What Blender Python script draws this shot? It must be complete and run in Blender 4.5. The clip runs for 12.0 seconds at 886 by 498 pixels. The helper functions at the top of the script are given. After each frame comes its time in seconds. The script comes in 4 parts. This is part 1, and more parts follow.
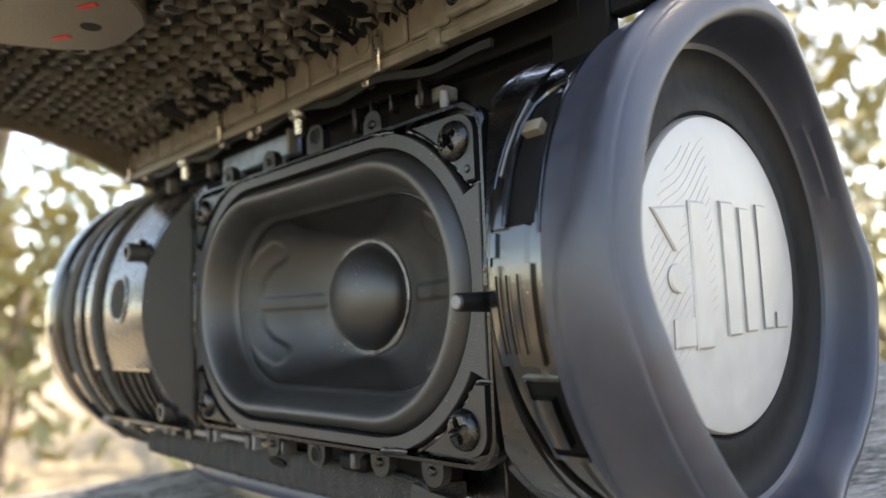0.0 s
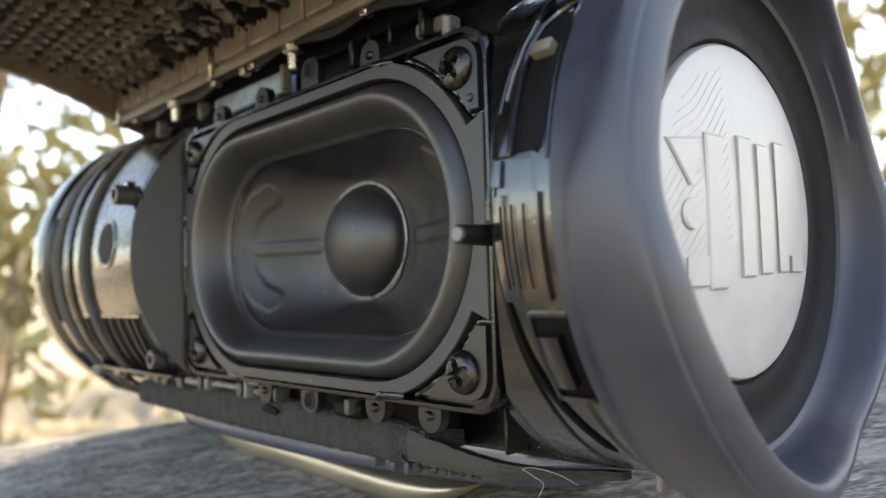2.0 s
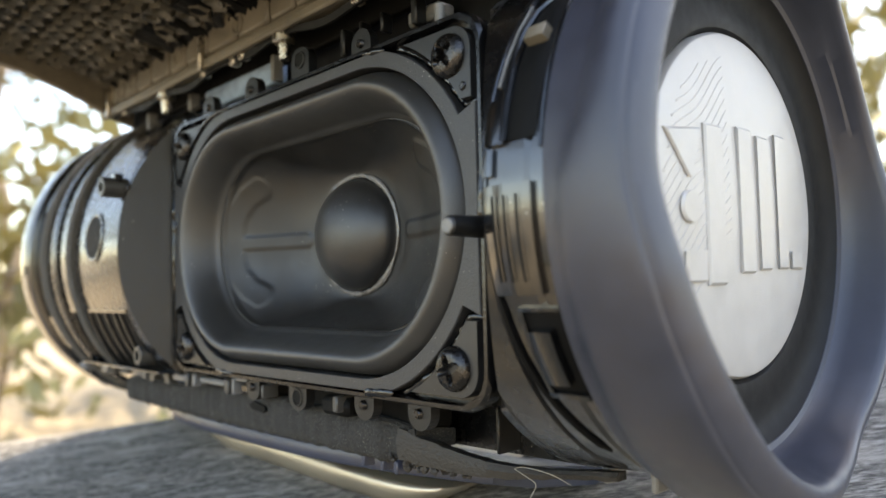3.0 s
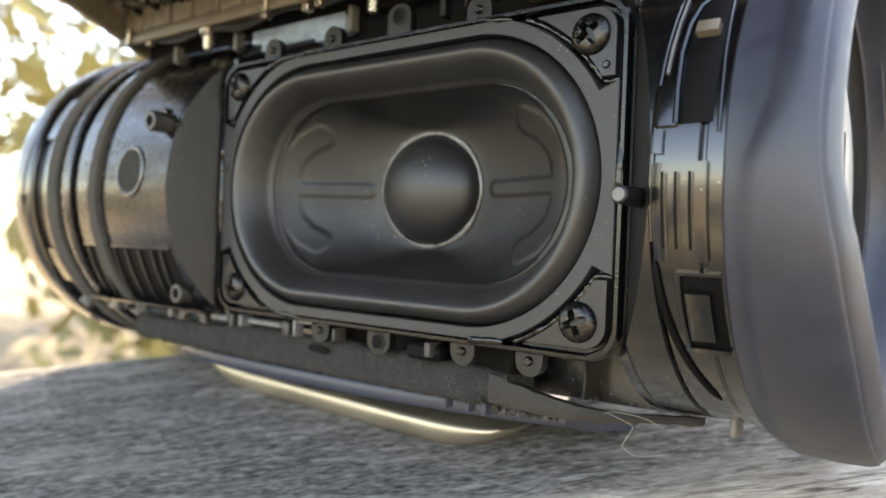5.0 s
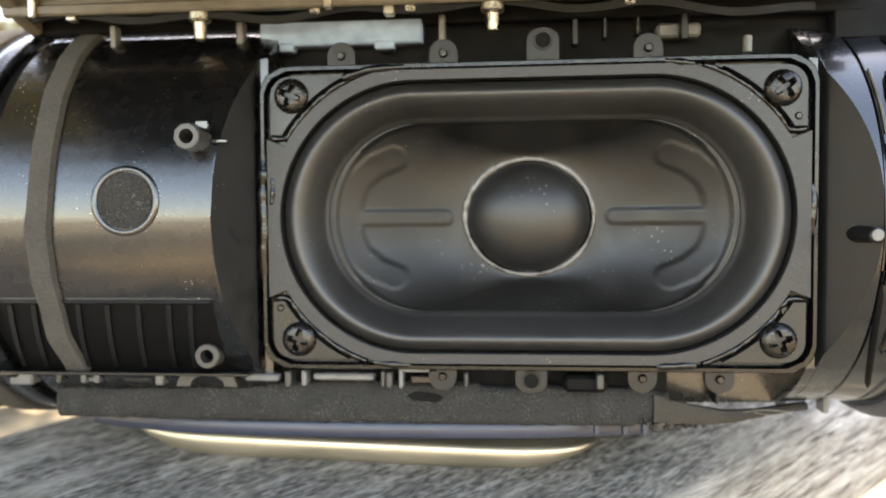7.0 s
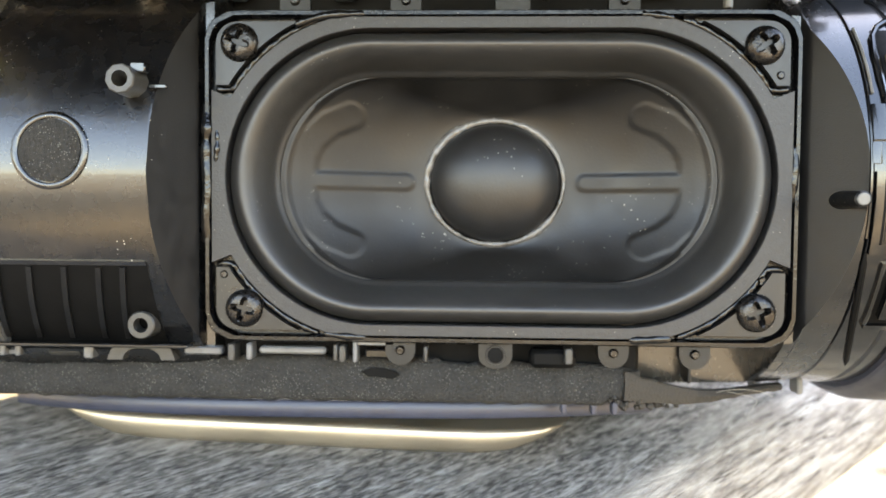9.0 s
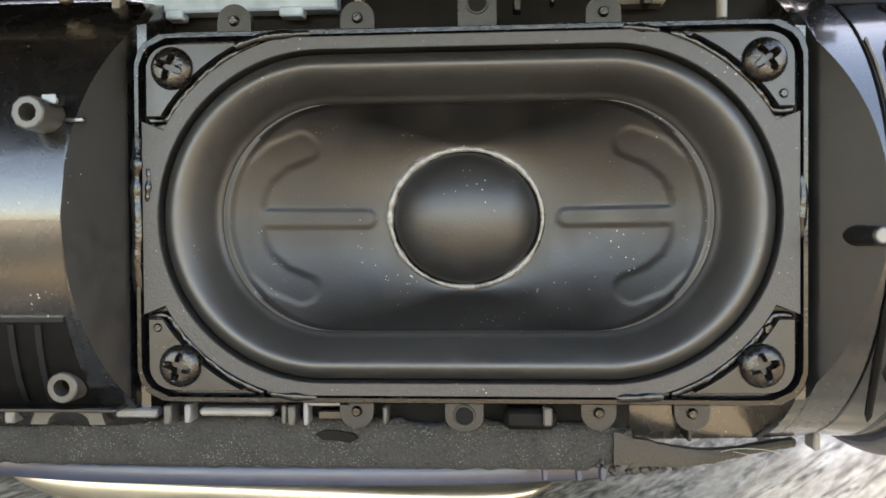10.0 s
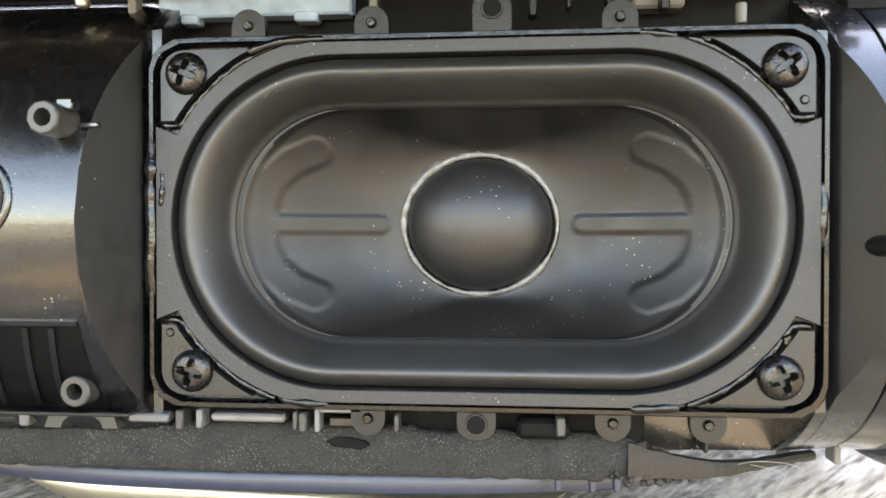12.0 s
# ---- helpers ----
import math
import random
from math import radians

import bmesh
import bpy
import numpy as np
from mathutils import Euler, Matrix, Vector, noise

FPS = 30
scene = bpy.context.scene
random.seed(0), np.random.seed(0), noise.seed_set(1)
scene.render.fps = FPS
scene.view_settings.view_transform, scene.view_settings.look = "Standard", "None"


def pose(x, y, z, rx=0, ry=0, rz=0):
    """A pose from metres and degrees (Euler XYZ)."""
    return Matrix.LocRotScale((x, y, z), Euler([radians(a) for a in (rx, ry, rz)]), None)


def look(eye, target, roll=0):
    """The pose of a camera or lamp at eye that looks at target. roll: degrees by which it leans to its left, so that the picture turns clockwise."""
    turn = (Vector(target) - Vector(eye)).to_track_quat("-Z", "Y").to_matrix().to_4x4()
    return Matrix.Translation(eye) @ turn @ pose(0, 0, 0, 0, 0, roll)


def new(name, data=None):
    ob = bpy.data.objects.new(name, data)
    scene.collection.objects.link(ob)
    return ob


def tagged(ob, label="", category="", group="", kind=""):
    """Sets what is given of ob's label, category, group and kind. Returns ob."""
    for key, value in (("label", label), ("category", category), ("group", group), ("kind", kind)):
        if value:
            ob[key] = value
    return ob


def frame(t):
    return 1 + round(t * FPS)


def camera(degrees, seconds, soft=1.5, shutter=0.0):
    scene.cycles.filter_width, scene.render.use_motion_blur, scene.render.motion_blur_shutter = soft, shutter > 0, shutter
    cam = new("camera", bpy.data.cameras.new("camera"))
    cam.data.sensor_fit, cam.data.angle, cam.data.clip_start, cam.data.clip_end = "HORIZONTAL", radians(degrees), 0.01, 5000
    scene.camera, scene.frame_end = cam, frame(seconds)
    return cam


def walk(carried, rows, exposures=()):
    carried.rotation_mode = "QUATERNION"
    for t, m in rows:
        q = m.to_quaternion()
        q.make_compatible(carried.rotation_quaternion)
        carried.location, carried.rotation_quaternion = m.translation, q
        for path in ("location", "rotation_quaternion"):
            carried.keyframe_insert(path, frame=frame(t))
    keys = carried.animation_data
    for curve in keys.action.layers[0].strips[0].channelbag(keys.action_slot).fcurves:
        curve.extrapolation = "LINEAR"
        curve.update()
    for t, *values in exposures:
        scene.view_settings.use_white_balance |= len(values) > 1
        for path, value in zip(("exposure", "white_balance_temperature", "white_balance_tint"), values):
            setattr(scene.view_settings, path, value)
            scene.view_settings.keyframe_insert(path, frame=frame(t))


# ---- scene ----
cam = camera(61.0, 12.0, soft=1.5, shutter=0.0)
cam.data.dof.use_dof = True
cam.data.dof.focus_distance = 0.117
cam.data.dof.aperture_fstop = 18.0
PATH = [
    (0, (0.12662, -0.08004, -0.00595), (0.11200, -0.06653, -0.00401), -2.4),
    (0.5, (0.12452, -0.07697, -0.00646), (0.11012, -0.06317, -0.00499), -2.4),
    (1, (0.12305, -0.07606, -0.00764), (0.10855, -0.06234, -0.00647), -2.2),
    (1.5, (0.12237, -0.07622, -0.00926), (0.10775, -0.06262, -0.00813), -1.9),
    (2, (0.12156, -0.07614, -0.01008), (0.10692, -0.06256, -0.00903), -1.7),
    (2.5, (0.12149, -0.07556, -0.01053), (0.10685, -0.06198, -0.00942), -1.5),
    (2.7, (0.12109, -0.07451, -0.01142), (0.10647, -0.06090, -0.01032), -1.4),
    (4.3, (0.11327, -0.07191, -0.00605), (0.09877, -0.05813, -0.00578), -1.3),
    (4.5, (0.11249, -0.07694, -0.00712), (0.09816, -0.06299, -0.00722), 0.2),
    (5, (0.09870, -0.10428, -0.01072), (0.08628, -0.08860, -0.01089), 2.2),
    (5.5, (0.06066, -0.12160, -0.01523), (0.05108, -0.10404, -0.01562), -0.9),
    (6, (0.02313, -0.12564, -0.01594), (0.01686, -0.10666, -0.01657), -1.4),
    (6.5, (0.00551, -0.13179, -0.00642), (0.00265, -0.11202, -0.00749), 0.2),
    (6.7, (0.00160, -0.13455, -0.00315), (-0.00076, -0.11471, -0.00407), -0.1),
    (8.3, (-0.01475, -0.13997, 0.00307), (-0.01512, -0.11998, 0.00245), 0.4),
    (8.5, (-0.01063, -0.13716, -0.00081), (-0.01140, -0.11718, -0.00123), 0.6),
    (9, (-0.00407, -0.12727, -0.00730), (-0.00486, -0.10730, -0.00804), 0.5),
    (9.5, (0.00056, -0.11664, -0.00805), (-0.00051, -0.09668, -0.00863), -0.3),
    (10, (0.00397, -0.11176, -0.00328), (0.00273, -0.09180, -0.00358), -0.4),
    (10.5, (0.00391, -0.10976, -0.00332), (0.00243, -0.08982, -0.00368), -0.3),
    (11, (0.00455, -0.11013, -0.00245), (0.00292, -0.09020, -0.00267), -0.2),
    (11.5, (0.00472, -0.11213, -0.00188), (0.00334, -0.09218, -0.00188), 0.1),
    (12, (0.00492, -0.11067, -0.00266), (0.00316, -0.09075, -0.00289), 0.0),
]
walk(cam, [(t, look(eye, target, roll)) for t, eye, target, roll in PATH], [(0, 2.62, 8050, 12), (2.5, 2.66, 8200, 12), (4.3, 2.82, 8300, 12), (5.0, 2.97, 8550, 13), (5.6, 3.25, 8700, 14), (6.5, 3.28, 9000, 14), (8.5, 3.68, 8650, 14), (10, 3.6, 8750, 14), (11, 3.84, 8650, 14), (12, 3.82, 8550, 14)])

# ---- light ----
SUN_AZ, SUN_EL = 86.0, 55.0      # degrees: from +x towards +y, and above the horizon
world = bpy.data.worlds.new("sky")
scene.world = world
world.use_nodes = True
wn = world.node_tree.nodes
sky = wn.new("ShaderNodeTexSky")
sky.sky_type, sky.sun_disc = "NISHITA", False
sky.sun_elevation, sky.sun_rotation = radians(SUN_EL), radians(90 - SUN_AZ)
wn["Background"].inputs["Strength"].default_value = 0.15
world.node_tree.links.new(sky.outputs[0], wn["Background"].inputs["Color"])
sun = new("sun", bpy.data.lights.new("sun", "SUN"))
sun.data.energy, sun.data.angle, sun.data.color = 3.0, radians(0.6), (1.0, 0.93, 0.82)
sun.matrix_world = look((2 * math.cos(radians(SUN_AZ)), 2 * math.sin(radians(SUN_AZ)), 2 * math.tan(radians(SUN_EL))), (0, 0, 0))


# ---- materials ----
def material(name, color, rough=0.5, metal=0.0, vary=0.25, scale=400.0, bump=0.0, bump_scale=2500.0, coat=0.0, rough_vary=0.1, tint=None, coat_rough=0.1, spec=0.5):
    """A surface with colour and gloss that vary at two scales, and fine relief. Scales are per metre."""
    m = bpy.data.materials.new(name)
    m.use_nodes = True
    n, l = m.node_tree.nodes, m.node_tree.links
    b = n["Principled BSDF"]
    co = n.new("ShaderNodeTexCoord")
    big, small = n.new("ShaderNodeTexNoise"), n.new("ShaderNodeTexNoise")
    big.inputs["Scale"].default_value, small.inputs["Scale"].default_value = scale * 0.12, scale
    big.inputs["Detail"].default_value = small.inputs["Detail"].default_value = 4
    mix = n.new("ShaderNodeMath")
    mix.operation = "MULTIPLY_ADD"
    mix.inputs[1].default_value = 0.5
    half = n.new("ShaderNodeMath")
    half.operation = "MULTIPLY"
    half.inputs[1].default_value = 0.65
    for t in (big, small):
        l.new(co.outputs["Object"], t.inputs["Vector"])
    l.new(small.outputs["Fac"], half.inputs[0])
    l.new(big.outputs["Fac"], mix.inputs[0])
    l.new(half.outputs[0], mix.inputs[2])
    ramp = n.new("ShaderNodeValToRGB")
    c2 = tint or color
    ramp.color_ramp.elements[0].position, ramp.color_ramp.elements[1].position = 0.32, 0.68
    ramp.color_ramp.elements[0].color = (*[c * (1 - vary) for c in color], 1)
    ramp.color_ramp.elements[1].color = (*[min(1, c * (1 + vary)) for c in c2], 1)
    l.new(mix.outputs[0], ramp.inputs[0])
    l.new(ramp.outputs[0], b.inputs["Base Color"])
    rr = n.new("ShaderNodeMapRange")
    rr.inputs["From Min"].default_value, rr.inputs["From Max"].default_value = 0.3, 0.7
    rr.inputs["To Min"].default_value, rr.inputs["To Max"].default_value = max(0.02, rough - rough_vary), min(1, rough + rough_vary)
    l.new(mix.outputs[0], rr.inputs["Value"])
    l.new(rr.outputs[0], b.inputs["Roughness"])
    b.inputs["Metallic"].default_value = metal
    b.inputs["Coat Weight"].default_value = coat
    b.inputs["Coat Roughness"].default_value = coat_rough
    b.inputs["IOR"].default_value = 1.55
    b.inputs["Specular IOR Level"].default_value = spec
    if bump:
        fine, bp = n.new("ShaderNodeTexNoise"), n.new("ShaderNodeBump")
        fine.inputs["Scale"].default_value, fine.inputs["Detail"].default_value = bump_scale, 3
        l.new(co.outputs["Object"], fine.inputs["Vector"])
        l.new(fine.outputs["Fac"], bp.inputs["Height"])
        bp.inputs["Strength"].default_value, bp.inputs["Distance"].default_value = bump, 0.0006
        l.new(bp.outputs[0], b.inputs["Normal"])
    return m


def dusty(m, amount=0.74, scale=900.0, color=(0.34, 0.32, 0.28)):
    """Adds sparse pale dust specks to a material."""
    n, l = m.node_tree.nodes, m.node_tree.links
    b = n["Principled BSDF"]
    co, vor, cut, size = n.new("ShaderNodeTexCoord"), n.new("ShaderNodeTexVoronoi"), n.new("ShaderNodeMath"), n.new("ShaderNodeTexNoise")
    vor.inputs["Scale"].default_value = scale
    size.inputs["Scale"].default_value = scale * 0.13
    l.new(co.outputs["Object"], vor.inputs["Vector"])
    l.new(co.outputs["Object"], size.inputs["Vector"])
    sub = n.new("ShaderNodeMath")
    sub.operation, sub.use_clamp = "MULTIPLY_ADD", False
    sub.inputs[1].default_value, sub.inputs[2].default_value = 0.5, -0.5 * amount
    l.new(size.outputs["Fac"], sub.inputs[0])
    cut.operation = "LESS_THAN"
    l.new(vor.outputs["Distance"], cut.inputs[0])
    l.new(sub.outputs[0], cut.inputs[1])
    old = b.inputs["Base Color"].links[0].from_socket
    mx = n.new("ShaderNodeMix")
    mx.data_type = "RGBA"
    l.new(cut.outputs[0], mx.inputs["Factor"])
    l.new(old, mx.inputs["A"])
    mx.inputs["B"].default_value = (*color, 1)
    l.new(mx.outputs["Result"], b.inputs["Base Color"])
    return m


GLOSS = dusty(material("glossy black plastic", (0.003, 0.003, 0.0034), 0.18, vary=0.3, bump=0.05, rough_vary=0.05, coat=0.9, coat_rough=0.1), 0.48, 700)
SATIN = dusty(material("satin black plastic", (0.003, 0.003, 0.0034), 0.25, vary=0.3, bump=0.09, bump_scale=2600, rough_vary=0.06, coat=0.9, coat_rough=0.13), 0.43, 1000)
WALL = dusty(material("matte inner wall plastic", (0.009, 0.009, 0.0095), 0.38, vary=0.3, bump=0.08, bump_scale=3500, spec=0.45), 0.48, 700)
MATTE = dusty(material("matte black plastic", (0.005, 0.005, 0.0053), 0.34, spec=0.4, vary=0.25, bump=0.15, bump_scale=4000), 0.5, 900)
# for black parts, and for the shade of gaps and recesses put into colour
BLACK = material("black plastic and recess shade", (0.002, 0.002, 0.002), 0.6, vary=0.3, bump=0.1, spec=0.14)
FRAME = dusty(material("black gloss frame", (0.003, 0.003, 0.0036), 0.2, vary=0.25, bump=0.12, bump_scale=1800, coat=0.12, coat_rough=0.08, spec=0.36), 0.42, 1200)
PLATE = dusty(material("satin corner plate", (0.009, 0.009, 0.0098), 0.34, vary=0.25, scale=300, bump=0.08, bump_scale=4000, coat=0.15, coat_rough=0.22, spec=0.42), 0.43, 1200)
GASKET = dusty(material("grey paper gasket", (0.021, 0.021, 0.0225), 0.46, vary=0.35, scale=900, bump=0.2, bump_scale=2600, coat=0.2, coat_rough=0.32, spec=0.4), 0.385, 1300)
CAPGLUE = material("translucent cap glue", (0.075, 0.072, 0.069), 0.13, vary=0.97, scale=420, bump=1.0, bump_scale=700, coat=0.5)
CONE = dusty(material("polymer cone", (0.006, 0.0056, 0.0053), 0.44, spec=0.42, vary=0.5, scale=120, bump=0.07, bump_scale=2500, rough_vary=0.16, coat=0.15, coat_rough=0.35), 0.43, 1100)
ROLL = dusty(material("butyl surround", (0.016, 0.0155, 0.015), 0.48, spec=0.55, vary=0.25, bump=0.08, bump_scale=3000, coat=0.5, coat_rough=0.4), 0.5, 900)
CAP = dusty(material("dust cap", (0.008, 0.008, 0.0085), 0.4, spec=0.42, vary=0.3, bump=0.1, rough_vary=0.05, coat=0.3, coat_rough=0.35), 0.5, 800)
GLUE = material("dark glossy glue", (0.003, 0.003, 0.0034), 0.1, vary=0.3, bump=0.3, bump_scale=900, coat=0.1, spec=0.4)
SCREW = material("blackened screw steel", (0.04, 0.038, 0.037), 0.22, metal=0.9, vary=0.45, scale=1500, bump=0.15)
RUBBER = material("slate grey rubber", (0.025, 0.0275, 0.041), 0.38, vary=0.16, scale=300, bump=0.1, bump_scale=6000, coat=0.1, coat_rough=0.3)
RUBBER_DARK = material("dark rubber", (0.005, 0.005, 0.0053), 0.55, vary=0.2, bump=0.1, bump_scale=5000, spec=0.2)
SILVER = material("silver painted disc", (0.38, 0.369, 0.357), 0.4, metal=0.25, vary=0.08, scale=300, bump=0.08, bump_scale=4000)
FOAM = dusty(material("charcoal foam", (0.017, 0.0165, 0.0155), 0.95, vary=0.8, scale=1800, bump=1.0, bump_scale=1800), 0.1, 2300, (0.10, 0.097, 0.088))
TAIL = material("dark brown gasket rubber", (0.016, 0.0135, 0.0105), 0.6, vary=0.5, scale=700, bump=0.5, bump_scale=1800)
FOAM_TAPE = material("felt tape", (0.05, 0.046, 0.04), 0.95, vary=0.4, scale=1800, bump=0.8, bump_scale=2500)
PANEL = material("blue grey plastic panel", (0.026, 0.031, 0.052), 0.36, vary=0.15, bump=0.05, coat=0.1)
GOLD = material("champagne metal", (0.55, 0.49, 0.39), 0.34, metal=0.9, vary=0.1, scale=60, bump=0.05)
OLIVE = dusty(material("olive brown plastic", (0.118, 0.1, 0.074), 0.42, vary=0.3, scale=300, bump=0.2, bump_scale=2500), 0.49, 900)
LATTICE = material("olive lattice plastic", (0.05, 0.043, 0.031), 0.33, vary=0.7, scale=140, bump=0.2)
WEAVE = material("dark grille cloth", (0.008, 0.007, 0.006), 0.8, vary=0.4, scale=900, bump=0.5)
PEG = material("grey brass peg", (0.42, 0.38, 0.32), 0.26, metal=0.95, vary=0.3, scale=900)
GREYP = material("grey plastic edge", (0.13, 0.127, 0.12), 0.4, vary=0.25, bump=0.1)
PALE = material("translucent pale plastic", (0.11, 0.113, 0.117), 0.3, vary=0.3, scale=300, bump=0.1, coat=0.2)
BOSS = material("dark grey boss plastic", (0.038, 0.037, 0.035), 0.35, vary=0.25, bump=0.1)
LABEL = material("glossy pale label", (0.29, 0.39, 0.52), 0.14, vary=0.25, scale=300, coat=0.6)
RED = material("red mark", (0.6, 0.03, 0.03), 0.5, vary=0.2)
LEAF = material("fresh leaf", (0.17, 0.25, 0.10), 0.5, vary=0.3, scale=120, tint=(0.30, 0.34, 0.12))


def wood_material():
    m = bpy.data.materials.new("weathered timber")
    m.use_nodes = True
    n, l = m.node_tree.nodes, m.node_tree.links
    b = n["Principled BSDF"]
    co, mp = n.new("ShaderNodeTexCoord"), n.new("ShaderNodeMapping")
    mp.inputs["Scale"].default_value = (0.26, 1.0, 1.0)
    l.new(co.outputs["Object"], mp.inputs["Vector"])
    grain, fib, blot = n.new("ShaderNodeTexNoise"), n.new("ShaderNodeTexNoise"), n.new("ShaderNodeTexNoise")
    grain.inputs["Scale"].default_value, grain.inputs["Detail"].default_value, grain.inputs["Distortion"].default_value = 620, 12, 0.8
    grain.inputs["Roughness"].default_value = 0.72
    fib.inputs["Scale"].default_value, fib.inputs["Detail"].default_value = 1500, 5
    blot.inputs["Scale"].default_value, blot.inputs["Detail"].default_value = 110, 7
    mp2 = n.new("ShaderNodeMapping")
    mp2.inputs["Scale"].default_value = (0.2, 1.0, 1.0)
    l.new(co.outputs["Object"], mp2.inputs["Vector"])
    l.new(mp.outputs[0], grain.inputs["Vector"])
    l.new(mp.outputs[0], fib.inputs["Vector"])
    l.new(mp2.outputs[0], blot.inputs["Vector"])
    add = n.new("ShaderNodeMath")
    add.operation = "MULTIPLY_ADD"
    add.inputs[1].default_value, add.inputs[2].default_value = 0.45, 0.0
    l.new(fib.outputs["Fac"], add.inputs[0])
    add2 = n.new("ShaderNodeMath")
    add2.operation = "MULTIPLY_ADD"
    add2.inputs[1].default_value = 0.55
    l.new(grain.outputs["Fac"], add2.inputs[0])
    l.new(add.outputs[0], add2.inputs[2])
    ramp = n.new("ShaderNodeValToRGB")
    e = ramp.color_ramp.elements
    e[0].position, e[0].color = 0.41, (0.035, 0.033, 0.03, 1)
    e[1].position, e[1].color = 0.60, (0.34, 0.322, 0.295, 1)
    mid = e.new(0.49)
    mid.color = (0.13, 0.122, 0.111, 1)
    l.new(add2.outputs[0], ramp.inputs[0])
    fl, mp3, r3 = n.new("ShaderNodeTexNoise"), n.new("ShaderNodeMapping"), n.new("ShaderNodeValToRGB")
    mp3.inputs["Scale"].default_value = (0.17, 1.0, 1.0)
    fl.inputs["Scale"].default_value, fl.inputs["Detail"].default_value, fl.inputs["Roughness"].default_value = 420, 10, 0.72
    l.new(co.outputs["Object"], mp3.inputs["Vector"])
    l.new(mp3.outputs[0], fl.inputs["Vector"])
    r3.color_ramp.elements[0].position, r3.color_ramp.elements[1].position = 0.54, 0.62
    l.new(fl.outputs["Fac"], r3.inputs[0])
    fleck = n.new("ShaderNodeMix")
    fleck.data_type = "RGBA"
    fleck.inputs["B"].default_value = (0.45, 0.43, 0.40, 1)
    half = n.new("ShaderNodeMath")
    half.operation = "MULTIPLY"
    half.inputs[1].default_value = 0.75
    l.new(r3.outputs[0], half.inputs[0])
    l.new(half.outputs[0], fleck.inputs["Factor"])
    l.new(ramp.outputs[0], fleck.inputs["A"])
    r2 = n.new("ShaderNodeValToRGB")
    r2.color_ramp.elements[0].position, r2.color_ramp.elements[1].position = 0.52, 0.66
    l.new(blot.outputs["Fac"], r2.inputs[0])
    mx = n.new("ShaderNodeMix")
    mx.data_type = "RGBA"
    mx.inputs["B"].default_value = (0.42, 0.39, 0.35, 1)
    sc = n.new("ShaderNodeMath")
    sc.operation = "MULTIPLY"
    sc.inputs[1].default_value = 0.55
    l.new(r2.outputs[0], sc.inputs[0])
    l.new(sc.outputs[0], mx.inputs["Factor"])
    l.new(fleck.outputs["Result"], mx.inputs["A"])
    # worn shoulder, grey surface lost, long dark checks; its paleness is partly painted light
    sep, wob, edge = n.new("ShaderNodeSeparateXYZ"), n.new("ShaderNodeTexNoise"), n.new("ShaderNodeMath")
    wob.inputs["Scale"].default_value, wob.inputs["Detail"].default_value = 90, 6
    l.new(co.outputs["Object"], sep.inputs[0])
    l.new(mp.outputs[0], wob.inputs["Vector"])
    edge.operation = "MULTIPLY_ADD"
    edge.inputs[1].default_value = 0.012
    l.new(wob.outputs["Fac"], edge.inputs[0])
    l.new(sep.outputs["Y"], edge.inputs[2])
    # mask of the worn edge and of the light painted on it
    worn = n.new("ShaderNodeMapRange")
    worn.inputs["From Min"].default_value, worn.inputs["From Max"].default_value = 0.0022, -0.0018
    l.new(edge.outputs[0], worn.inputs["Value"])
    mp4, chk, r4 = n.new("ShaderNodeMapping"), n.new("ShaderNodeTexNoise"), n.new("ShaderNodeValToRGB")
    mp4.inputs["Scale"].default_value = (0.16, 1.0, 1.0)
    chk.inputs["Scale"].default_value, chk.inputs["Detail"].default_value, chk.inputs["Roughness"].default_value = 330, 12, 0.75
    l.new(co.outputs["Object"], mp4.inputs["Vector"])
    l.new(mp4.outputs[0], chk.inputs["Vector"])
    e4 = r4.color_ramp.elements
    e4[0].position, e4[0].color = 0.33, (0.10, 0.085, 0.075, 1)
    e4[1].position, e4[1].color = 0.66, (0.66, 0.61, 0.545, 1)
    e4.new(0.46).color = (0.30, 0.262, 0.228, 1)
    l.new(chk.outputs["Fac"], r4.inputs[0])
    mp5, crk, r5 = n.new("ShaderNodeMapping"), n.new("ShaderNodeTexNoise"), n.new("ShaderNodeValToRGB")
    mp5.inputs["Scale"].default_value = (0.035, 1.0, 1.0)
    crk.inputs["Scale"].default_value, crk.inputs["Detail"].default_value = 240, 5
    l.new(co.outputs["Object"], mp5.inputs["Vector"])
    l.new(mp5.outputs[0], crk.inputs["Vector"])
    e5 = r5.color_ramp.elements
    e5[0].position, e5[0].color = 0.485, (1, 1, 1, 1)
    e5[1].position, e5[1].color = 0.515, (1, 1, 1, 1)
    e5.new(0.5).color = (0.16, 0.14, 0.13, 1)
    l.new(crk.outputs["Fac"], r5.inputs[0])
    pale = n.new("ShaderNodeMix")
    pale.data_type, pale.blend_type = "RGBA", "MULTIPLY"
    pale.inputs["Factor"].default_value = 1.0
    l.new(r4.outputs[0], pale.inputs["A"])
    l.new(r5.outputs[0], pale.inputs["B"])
    lit_shoulder = n.new("ShaderNodeMix")
    lit_shoulder.data_type = "RGBA"
    l.new(worn.outputs[0], lit_shoulder.inputs["Factor"])
    l.new(mx.outputs["Result"], lit_shoulder.inputs["A"])
    l.new(pale.outputs["Result"], lit_shoulder.inputs["B"])
    l.new(lit_shoulder.outputs["Result"], b.inputs["Base Color"])
    b.inputs["Roughness"].default_value = 0.85
    bp = n.new("ShaderNodeBump")
    bp.inputs["Strength"].default_value, bp.inputs["Distance"].default_value = 1.0, 0.002
    l.new(add2.outputs[0], bp.inputs["Height"])
